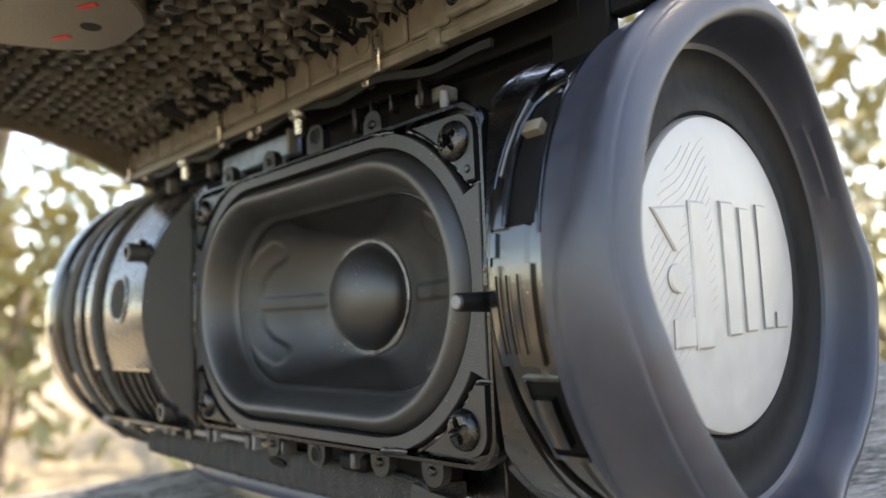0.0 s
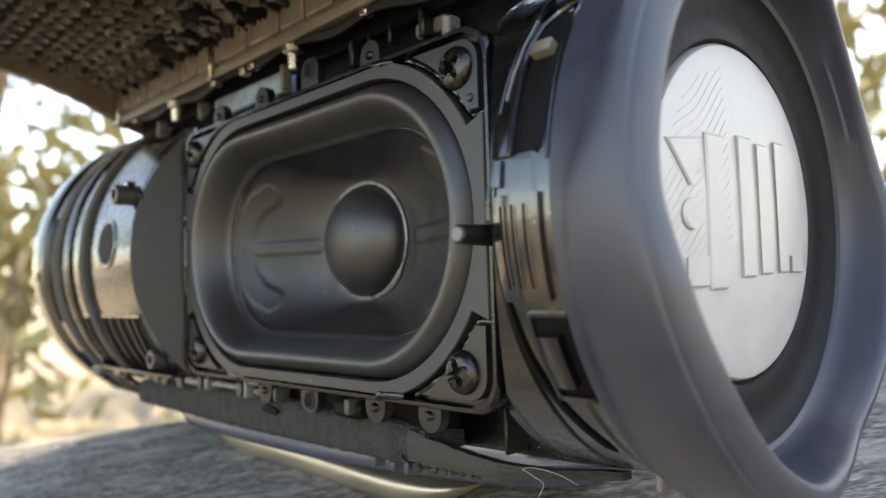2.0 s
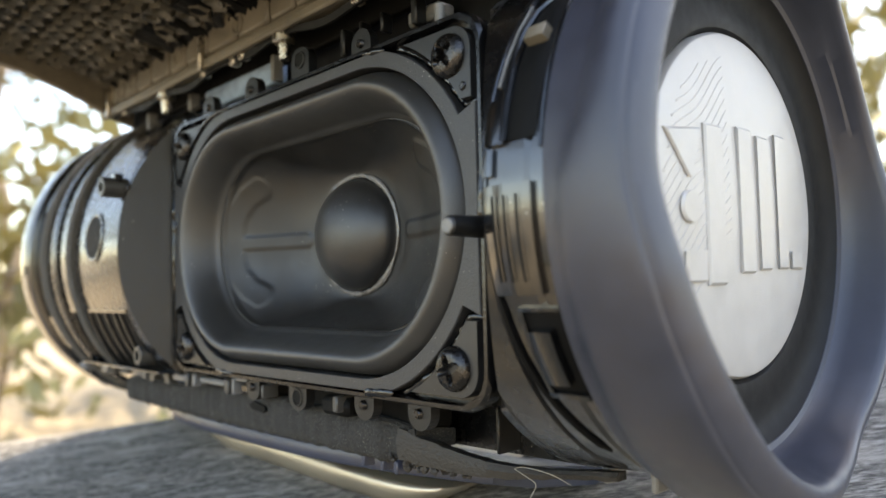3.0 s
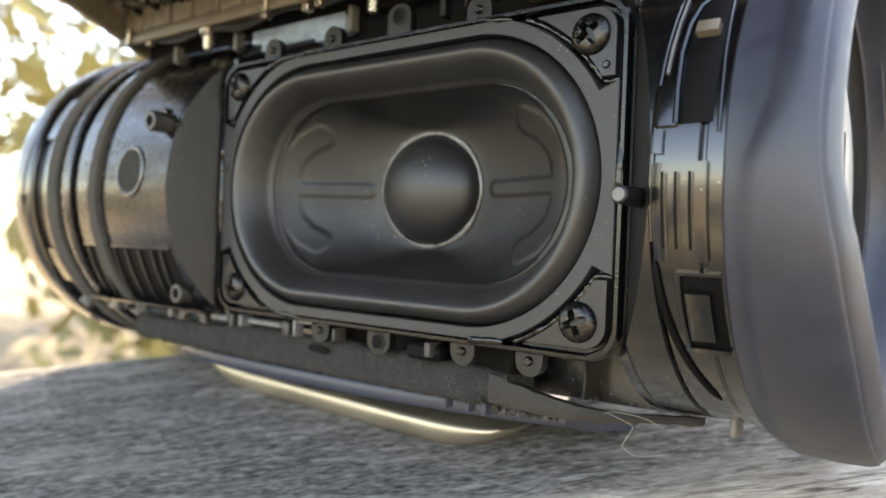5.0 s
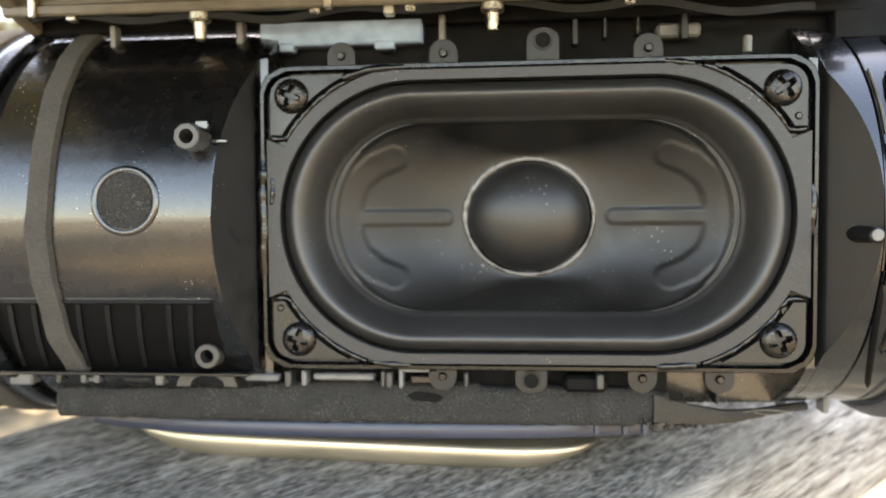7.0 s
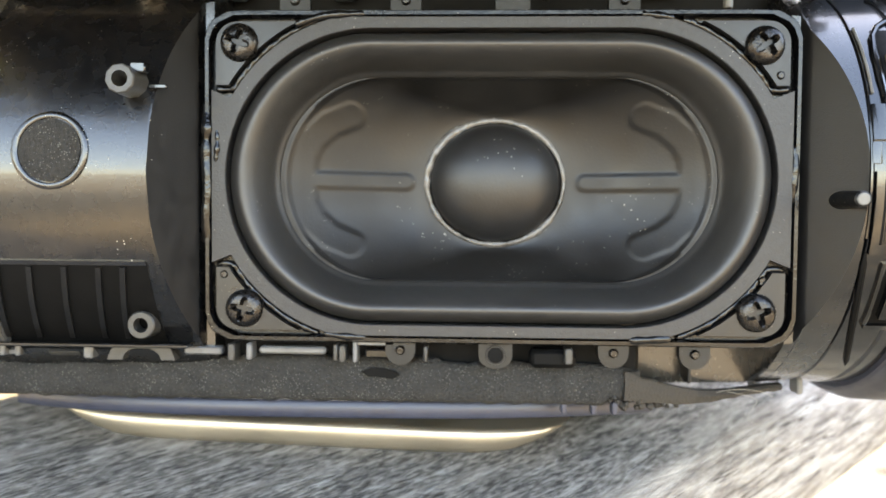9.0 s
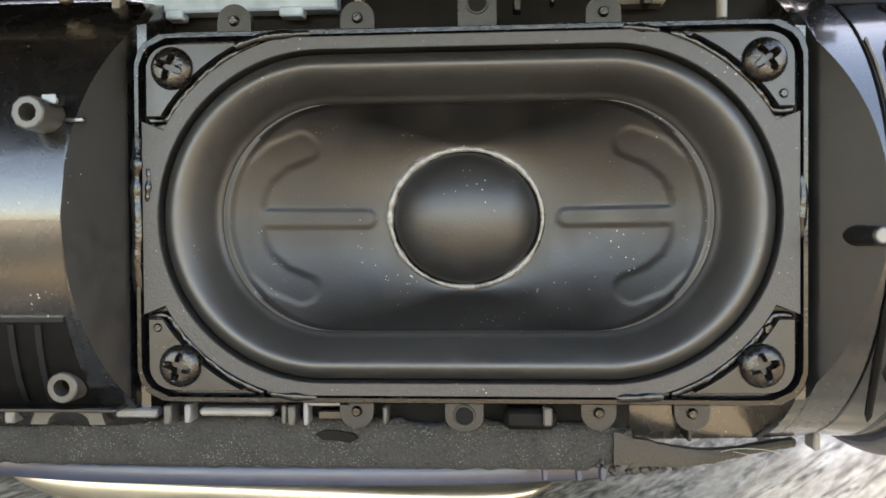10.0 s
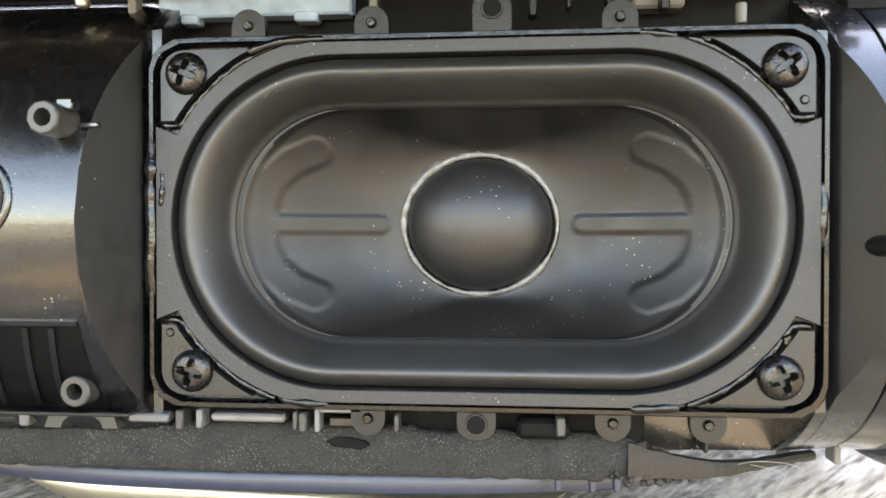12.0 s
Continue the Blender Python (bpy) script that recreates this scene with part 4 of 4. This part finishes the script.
def lid_sheet():
    s = Shape()
    loops = []
    for i in range(31):
        y, z, nn = lid_at(i / 30)
        loops.append([(LID_X0, y - nn.y * 0.9, z - nn.z * 0.9), (LID_X1, y - nn.y * 0.9, z - nn.z * 0.9), (LID_X1, y - nn.y * 2.4, z - nn.z * 2.4), (LID_X0, y - nn.y * 2.4, z - nn.z * 2.4)])
    s.loops(loops)
    s.make("backing_cloth", WEAVE, lid, "dark cloth behind the lattice")
    s = Shape()
    length = sum(math.hypot(LID[i + 1][0] - LID[i][0], LID[i + 1][1] - LID[i][1]) for i in range(len(LID) - 1))
    pitch = 6.0
    rows = int(length / (pitch * 0.866))
    rng = random.Random(2)
    for r in range(rows):
        y, z, nn = lid_at((r + 0.5) / rows)
        tang = Vector((0, nn.z, -nn.y))
        k = 0
        x = LID_X0 + 3 + (pitch / 2 if r % 2 else 0)
        while x < LID_X1 - 2:
            c = Vector((x, y, z))
            h = rng.uniform(0.6, 1.2) * (0.9 + 0.9 * noise.noise((x * 0.06, y * 0.09, 2.0)))
            hexes = []
            for rr, up in ((3.2, -0.8), (2.9, 0.6 * h), (2.3, 1.7 * h), (1.6, 0.6), (1.2, -0.7)):
                hexes.append([c + Vector((1, 0, 0)) * rr * math.cos(radians(60 * j + 30)) + tang * rr * math.sin(radians(60 * j + 30)) + nn * up for j in range(6)])
            s.loops(hexes, closed_ends=(False, False))
            x += pitch
            k += 1
    ob = s.make("lattice", LATTICE, lid, "olive brown honeycomb lattice", angle=50)
    tagged(ob, kind="stuff")


lid_sheet()


def cloth_tufts():
    """Torn black cloth that juts out over the band in ragged spikes."""
    rng = random.Random(17)
    for x, size in ((-71, 5.5), (-52, 7.5), (-43, 6.0), (-31, 8.5), (-17, 6.5), (-6, 8.0), (9, 6.0), (21, 8.0), (33, 6.0), (46, 7.0)):
        s = Shape()
        y0, z0, nn = lid_at(0.16)
        for j in range(4):
            cx = x + rng.uniform(-0.45, 0.45) * size
            w, tall = size * rng.uniform(0.16, 0.3), size * rng.uniform(0.6, 1.15)
            foot = Vector((cx, y0 - 2.0, z0 + 0.4))
            tip = foot + Vector((rng.uniform(-0.5, 0.3) * size, 3.4, -tall * 0.55))
            s.tube([foot + Vector((rng.uniform(-1, 1), -size * 0.9, 1.6)), foot, (foot + tip) / 2 + Vector((rng.uniform(-0.8, 0.8), -0.3, 0)), tip], [w * 1.3, w * 1.2, w * 0.7, 0.08], n=7, flat=0.35, normal=(0, 0.4, 1))
        s.make("cloth_tuft", BLACK, lid, "ragged black torn cloth tuft")


cloth_tufts()


def lid_band():
    s = Shape()
    s.box(LID_X0, LID_X1, 2.2, 5.0, 39.6, 47.6, 0.5)
    s.make("edge_band", OLIVE, lid, "olive plastic edge band")
    Shape().box(LID_X0, LID_X1, 9.5, 11.5, 37.5, 50.0, 0.4).box(56, 66.8, 9.6, 12.4, 32.4, 49.6, 0.4).box(66.6, 77, 10.0, 12.8, 37.2, 49.2, 0.4).make("rear_skirt", BLACK, lid)
    rng = random.Random(8)
    x = LID_X0 + 2
    while x < 38:
        w = rng.uniform(8, 13)
        Shape().box(x, x + w, 1.3, 2.6, 42.3, 48.8 + rng.uniform(-0.3, 0.8), 0.5).make("band_plate", OLIVE, lid)
        # ragged flange of the band, turned over the lattice
        flange = Shape()
        for k in range(3):
            a0, a1 = x + w * k / 3, x + w * (k + 1) / 3
            reach, rows = rng.uniform(0.07, 0.15), []
            for f in (0.0, 0.4, 0.8, 1.0):
                y, z, nn = lid_at(0.012 + reach * f)
                c0, c1 = Vector((a0 + 0.5 * f, y, z)), Vector((a1 - (0.9 if k == 2 else -0.4) * f, y, z))
                top = 1.9 if f < 1 else 1.3
                rows.append([c0 + nn * top, c1 + nn * top, c1 + nn * 0.3, c0 + nn * 0.3])
            flange.loops(rows)
        flange.make("band_flange", OLIVE, lid)
        x += w + rng.uniform(0.5, 0.9)
    Shape().box(LID_X0, LID_X1, 0.9, 2.4, 39.2, 41.3, 0.4).make("band_lip", OLIVE, lid)
    for x, z in ((-78, 45.2), (-50, 45.4), (-21, 45.0), (10, 45.2), (-86, 44.6), (19, 45.6)):
        lp = [[(x + r * math.cos(2 * math.pi * k / 24), y, z + r * math.sin(2 * math.pi * k / 24)) for k in range(24)] for r, y in ((2.3, 1.35), (2.2, 1.05), (1.85, 1.05), (1.75, 1.35))]
        Shape().loops(lp, closed_ends=(False, False)).make("moulded_ring", OLIVE, lid)
    for x in (-94.5, -37.0, 24.5):
        Shape().box(x - 0.75, x + 0.75, 0.0, 1.6, 38.6, 46.5, 0.3).make("guide_post", PEG, lid)
    Shape().box(37.6, 40.6, 0.2, 3, 38.4, 42.0, 0.5).make("hinge_stub", OLIVE, lid)
    Shape().box(45, 58.5, 0.6, 2.4, 39.4, 40.6, 0.3).make("band_rail", OLIVE, lid)
    for x0 in (41.8, 53.2):
        p = Shape().box(x0, x0 + 9.6, 0.4, 2.4, 42.6, 50.5, 0.8).make("screw_pad", OLIVE, lid)
        for dx in (2.5, 7.0):
            Shape().cyl((x0 + dx, 1.2, 45.6), (x0 + dx, -0.9, 45.6), 1.8, 1.2, n=18, bevel=0.4).make("pad_stud", SCREW, p)
    for x in (-62.6, -6.8):
        st = Shape().cyl((x, 3.6, 41.2), (x, 3.6, 37.6), 2.3, 2.2, n=24, bevel=0.4).cyl((x, 3.6, 37.8), (x, 3.6, 34.2), 1.3, 1.1, n=18, bevel=0.3)
        st.make("metal_stud", PEG, lid, "brassy grey metal stud")
    for x, z in ((-88, 38.4), (-22, 38), (-26, 37.6), (18, 38), (-40, 38.2)):
        Shape().box(x - 1.0, x + 1.0, 2.2, 4.4, z, 40, 0.3).make("band_peg", PEG, lid)
    # thin black rubber strip hanging under the band
    n = 60
    s = Shape()
    lo = []
    for i in range(n + 1):
        x = -96 + 146 * i / n
        z = 38.4 + 0.7 * math.sin(i * 0.55) + 0.5 * math.sin(i * 0.21 + 1) - (0 if x < 20 else (x - 20) * 0.1)
        lo.append([(x, 2.6, z - 0.5), (x, 3.2, z - 0.55), (x, 3.4, z + 0.9), (x, 2.5, z + 0.9)])
    s.loops(lo)
    s.make("rubber_strip", RUBBER_DARK, lid, "thin wavy black rubber strip")
    # end walls
    for x, w, nm in ((LID_X0, 3.0, "end_wall"), (LID_X1 - 2.5, 2.5, "end_wall")):
        s = Shape()
        lo = []
        for i in range(25):
            y, z, nn = lid_at(i / 24)
            drop = 9.5 - 5.5 * min(1, i / 14) if x < 0 else 3.0
            lo.append([(x, y, z + 2.4), (x + w, y, z + 2.4), (x + w, y, z - drop), (x + w * 0.6, y, z - drop - 0.5), (x, y, z - drop)])
        s.loops(lo)
        s.make(nm, OLIVE, lid)
    # clip with a hole and two red marks inside the cover
    lp = [(-36.0, -58.0), (-35.9, -45.8), (-33.0, -36.0), (-28.3, -29.2), (-22.0, -27.0), (-10.2, -26.8), (-5.6, -29.2), (-0.9, -33.0), (1.0, -38.0), (0.0, -58.0)]
    s = Shape()
    mid = (-17.0, -42.0)
    s.loops([[(mid[0] + (a - mid[0]) * k, mid[1] + (b - mid[1]) * k, h) for a, b in lp] for k, h in ((1.0, 54.6), (1.0, 52.4), (0.97, 51.9))])
    c = s.make("bracket", OLIVE, lid, "olive bracket with two red paint marks")
    Shape().cyl((-16.9, -34.9, 52.1), (-16.9, -34.9, 51.78), 1.9, n=20, bevel=0.1).make("bracket_hole", WEAVE, c)
    for a, b, turn in ((-7.8, -38.3, 0.5), (-25.4, -37.6, 0.5)):
        Shape().box(-2.0, 2.0, -0.6, 0.6, -0.25, 0.1, 0.1, turn=Matrix.Translation((a, b, 51.9)) @ Matrix.Rotation(turn, 4, "Z")).make("red_mark", RED, c)


def lid_gap_shade():
    """Raised black wedges that paint the shade of gaps between the lattice and the band."""
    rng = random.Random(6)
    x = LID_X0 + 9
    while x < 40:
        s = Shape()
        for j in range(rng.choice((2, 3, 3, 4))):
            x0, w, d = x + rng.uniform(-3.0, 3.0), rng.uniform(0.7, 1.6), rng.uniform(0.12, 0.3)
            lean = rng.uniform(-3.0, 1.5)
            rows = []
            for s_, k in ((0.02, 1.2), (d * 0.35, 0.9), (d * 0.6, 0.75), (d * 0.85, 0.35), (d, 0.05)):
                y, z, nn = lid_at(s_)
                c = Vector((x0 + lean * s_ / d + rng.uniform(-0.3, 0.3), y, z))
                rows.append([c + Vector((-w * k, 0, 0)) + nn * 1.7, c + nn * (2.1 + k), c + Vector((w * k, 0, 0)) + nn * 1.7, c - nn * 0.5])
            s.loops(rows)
        s.make("lattice_gap_shade", BLACK, lid)
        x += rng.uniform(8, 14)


lid_band()
lid_gap_shade()

# ---- the removed lower cover under the speaker, its foam, and the metal dish ----
cover = thing("lower_cover", "blue-grey plastic cover with a torn foam gasket, lying under the speaker", "cover")


def cover_front(x):
    """Front edge of the cover in plan."""
    f = (x + 32) / 66.0
    return 7.0 + 15.0 * abs(f) ** 3.2


def lower_cover():
    s = Shape()
    lo = []
    n = 60
    for i in range(n + 1):
        x = -96 + 127 * i / n
        y0 = cover_front(x)
        sag = 0.8 * ((x + 32) / 66) ** 2
        def zz(y):
            return -42.4 - 0.16 * (y - 7) + sag + 0.010 * (x + 32) * 0.4
        lo.append([(x, y0 + 6, zz(y0 + 6) - 1.2), (x, y0 + 0.25, zz(y0) - 0.8), (x, y0, zz(y0) - 0.5), (x, y0 + 0.15, zz(y0) + 1.9), (x, y0 + 0.5, zz(y0) + 2.3),
                   (x, y0 + 3, zz(y0 + 3) + 2.3), (x, 52, zz(52) + 2.0), (x, 52, zz(52) - 1.6), (x, 30, zz(30) - 1.6)])
    s.loops(lo)
    s.make("panel", PANEL, cover, "blue-grey plastic panel", angle=50)
    # foam gasket
    s = Shape()
    lo = []
    n = 130
    for i in range(n + 1):
        x = -95 + 121 * i / n
        a = 0.7 * noise.noise((i * 0.11, 0, 0)) + 0.35 * noise.noise((i * 0.5, 2, 0))
        top = -32.2 + a - 0.25 * math.sin((x + 20) * 0.06) - (0.9 if x < -60 else 0) + (0.5 if -45 < x < -10 else 0)
        bot = -39.7 + 0.4 * noise.noise((i * 0.4, 7, 0))
        y = 5.0 + 0.5 * noise.noise((i * 0.3, 4, 0)) + 0.012 * max(0, abs(x + 32) - 30) ** 1.2
        end = max(0.0, (x - 18.5) / 7.5)      # the torn end thins out into the tail
        top, bot, y = top - 1.5 * end, bot + 2.2 * end ** 2, y + 1.6 * end
        lo.append([(x, y + 1.1, bot), (x, y + 0.2, bot + 0.8), (x, y, bot + 2.2), (x, y - 0.2 + 0.25 * noise.noise((i * 0.9, 9, 1)), bot + 4.0), (x, y, top - 1.5), (x, y + 0.3, top - 0.5), (x, y + 1.2, top), (x, y + 9, top - 1.0), (x, y + 9, bot)])
    s.loops(lo)
    f = s.make("foam_gasket", FOAM, cover, "charcoal foam gasket strip with a slit", angle=70)
    # solid black shape on the foam, painting the shade of its slit
    sl = Shape()
    pts = [(-23.6, -34.0), (-21.8, -33.3), (-19.5, -33.5), (-17.4, -33.9), (-16.8, -34.6), (-18.0, -35.3), (-20.2, -35.0), (-22.4, -34.9)]
    sl.loops([[(x, 5.4, z) for x, z in pts], [(x, 4.35, z) for x, z in pts]])
    sl.make("slit", BLACK, f, smooth=False)
    # the gasket's loose tail
    s = Shape()
    lo = []
    for i in range(41):
        f_ = i / 40
        x = 23 + 33 * f_
        zc = -35.9 - 3.6 * math.sin(min(1.0, f_ * 1.6) * math.pi / 2) + 1.4 * max(0.0, f_ - 0.45) + 0.3 * noise.noise((i * 0.35, 1.0, 0))
        h = 2.2 * (1 - min(1.0, f_ * 1.35)) ** 1.3 + 0.75 + 0.2 * noise.noise((i * 0.6, 3.0, 0))
        y = 6 + 14 * f_
        lo.append([(x, y, zc - h), (x, y - 0.5, zc), (x, y, zc + h * 0.75), (x, y + 2, zc + h * 0.7), (x, y + 2, zc - h)])
    s.loops(lo)
    s.make("gasket_tail", TAIL, cover, "loose brown-black gasket tail")
    # torn edge of the foam under the tail
    s = Shape()
    rng = random.Random(4)
    for i in range(34):
        x = rng.uniform(18, 34)
        p = Vector((x, 5.6 + rng.uniform(0, 2.4) + max(0, x - 22) * 0.5, -38.2 - rng.uniform(0, 1.9) - max(0, x - 22) * 0.1))
        r = rng.uniform(0.35, 0.95)
        s.loops([[p + Vector((r * k * math.cos(a * 1.0472) * rng.uniform(0.7, 1.3), h * r, r * k * math.sin(a * 1.0472) * rng.uniform(0.7, 1.3))) for a in range(6)] for k, h in ((0.4, -0.8), (1.0, -0.2), (0.9, 0.5), (0.3, 0.9))])
    s.make("torn_foam", TAIL, cover, "crumbling torn foam edge")
    for x in (12.5, 17.8, 21.5):
        Shape().box(x - 0.5, x + 0.5, 6.5, 9, -41.6, -39.2, 0.2).make("panel_rib", PANEL, cover)


lower_cover()


def dish():
    d = thing("metal_dish", "shallow champagne gold metal dish under the lower cover", "dish")
    loops = []
    n = 120
    for a, b, h in ((46.0, 27.6, 0.05), (46.8, 28.2, 0.4), (49.4, 28.9, 1.7), (52.2, 29.3, 3.2), (54.4, 29.4, 4.6), (55.2, 29.0, 5.3), (54.8, 28.2, 5.5), (45, 23, 5.2), (30, 12, 5.0)):
        lp = []
        for k in range(n):
            t = 2 * math.pi * k / n
            c, s_ = math.cos(t), math.sin(t)
            e = 2 / 7.0
            x, y = -37.8 + a * math.copysign(abs(c) ** e, c), 51 + b * math.copysign(abs(s_) ** e, s_)
            lp.append((x, y, wood_z(x, y) + h))
        loops.append(lp)
    Shape().loops(loops).make("dish_wall", GOLD, d, angle=70)


dish()


FIBRE = material("pale fibre", (0.35, 0.32, 0.26), 0.7)


def fibre(points, r, name="fibre"):
    ob = Shape().tube(smooth_path(points, 6), r, n=5, normal=(0.3, 1, 0.2)).make(name, FIBRE)
    tagged(ob, "fine pale stray fibre beside the speaker", "fibre", group="stray fibres")


fibre([(43, 12, -38.2), (46, 11, -38.6), (48, 11, -39.5), (47, 11, -41.5), (46.5, 11, -43), (49, 11, -44), (53, 12, -43.2)], 0.045)
fibre([(41, 14, -39), (44, 13, -38), (49, 13, -38.2), (52, 14, -39.5)], 0.05)

# a leaf that hangs into view over the timber
def near_leaf():
    tip, base = Vector((0, -78, -35.5)), Vector((-42, -92, -47))
    along = base - tip
    across = Vector((0.35, -0.75, -0.55)).normalized() * 11
    s = Shape()
    lo = []
    for i in range(15):
        f = i / 14
        w = min(1.0, 0.55 + f * 3) * (1 - 0.25 * f)
        lo.append([tip + along * f + across * (w * (j / 6)) + Vector((0, 0, -0.8 * abs(j / 6 - 0.5))) for j in range(7)])
    s.loops(lo, ring=False)
    ob = s.make("leaf", LEAF)
    so = ob.modifiers.new("thickness", "SOLIDIFY")
    so.thickness = 0.0004
    tagged(ob, "fresh green leaf with a yellowing tip", "leaf")
    st = Shape().tube([tip + along * f + across * 0.5 + Vector((0, 0, -f * f * 8 + 3 * max(0, f - 1))) for f in (0.9, 1.3, 2.0, 3.0, 4.5)], 0.9, n=8).make("stalk", LEAF, ob)


near_leaf()

# ---- trees behind, and unseen ones added to shape the light ----
def tree(x, y, height, spread, seed, leaves=2600, trunk=0.09, low=0.25):
    rng = random.Random(seed)
    t = thing("tree", "olive-leaved tree with a grey-brown trunk", "tree", group="trees behind the timber")
    base = -0.66
    s = Shape()
    path, rad = [], []
    for i in range(9):
        f = i / 8
        path.append((1000 * (x + 0.25 * f * rng.uniform(-1, 1)), 1000 * (y + 0.25 * f * rng.uniform(-1, 1)), 1000 * (base + height * 0.8 * f)))
        rad.append(1000 * trunk * (1.25 - f))
    s.tube(path, rad, n=10, normal=(0, 1, 0.01))
    tips = []
    for i in range(14):
        f = rng.uniform(low, 0.95)
        k = min(int(f * 8), 7)
        a = rng.uniform(0, 2 * math.pi)
        p0 = Vector(path[k])
        L = spread * 1000 * rng.uniform(0.5, 1.0)
        p2 = p0 + Vector((math.cos(a), math.sin(a), rng.uniform(0.1, 0.7))) * L
        p1 = (p0 + p2) / 2 + Vector((0, 0, rng.uniform(-60, 120)))
        s.tube([p0, p1, p2], [rad[k] * 0.45, rad[k] * 0.3, 4], n=6, normal=(0.2, 0.1, 1))
        tips += [p1, p2, (p1 + p2) / 2]
    s.make("trunk", BARK, t)
    c = Shape()
    for i in range(leaves):
        p = rng.choice(tips) + Vector((rng.gauss(0, 1), rng.gauss(0, 1), rng.gauss(0, 0.8))) * spread * 260
        u = Vector((rng.gauss(0, 1), rng.gauss(0, 1), rng.gauss(0, 1))).normalized()
        w = u.orthogonal().normalized()
        l = rng.uniform(45, 95)
        h = u.cross(w) * 3
        c.add([p - u * l, p + w * l * 0.36 + h, p + u * l, p - w * l * 0.36 + h], [(0, 1, 2), (0, 2, 3)])
    cr = c.make("crown", FOLIAGE, t, smooth=False)
    return t


for x, y, hgt, sp, seed in ((-4.2, 3.0, 4.2, 1.5, 1), (-2.6, 4.3, 3.6, 1.4, 2), (-5.8, 1.2, 4.4, 1.6, 3), (-3.4, 6.4, 5.0, 1.7, 4), (-0.9, 5.0, 4.0, 1.5, 5), (0.9, 6.2, 4.8, 1.7, 6),
                            (-6.5, 5.2, 5.2, 1.9, 7), (2.8, 4.6, 4.2, 1.5, 8), (-7.2, -1.2, 4.6, 1.7, 9)):
    tree(x, y, hgt, sp, seed, leaves=2700, low=0.2)
for x, y, hgt, sp, seed in ((-2.4, 1.5, 1.2, 0.55, 21), (-3.2, 2.2, 1.7, 0.7, 22), (-1.7, 2.3, 1.3, 0.6, 23), (-3.6, 0.7, 1.5, 0.7, 24), (-0.6, 2.8, 1.6, 0.7, 25)):
    tree(x, y, hgt, sp, seed, leaves=600, trunk=0.03, low=0.1)
# unseen trees to either side, added to darken reflections in the plastic
for x, y, hgt, sp, seed in ((-4.6, -2.6, 3.0, 1.1, 32), (4.9, -2.0, 3.0, 1.1, 34)):
    tree(x, y, hgt, sp, seed, leaves=2600, trunk=0.07, low=0.08)
# unseen tree, added to keep the sun off the board
tree(0.45, 2.0, 4.6, 1.15, 41, leaves=6500, trunk=0.08, low=0.5)
# unseen canopy added over the board's near end to darken the body's reflections
tree(-1.35, -0.85, 4.4, 1.3, 42, leaves=7000, trunk=0.08, low=0.55)
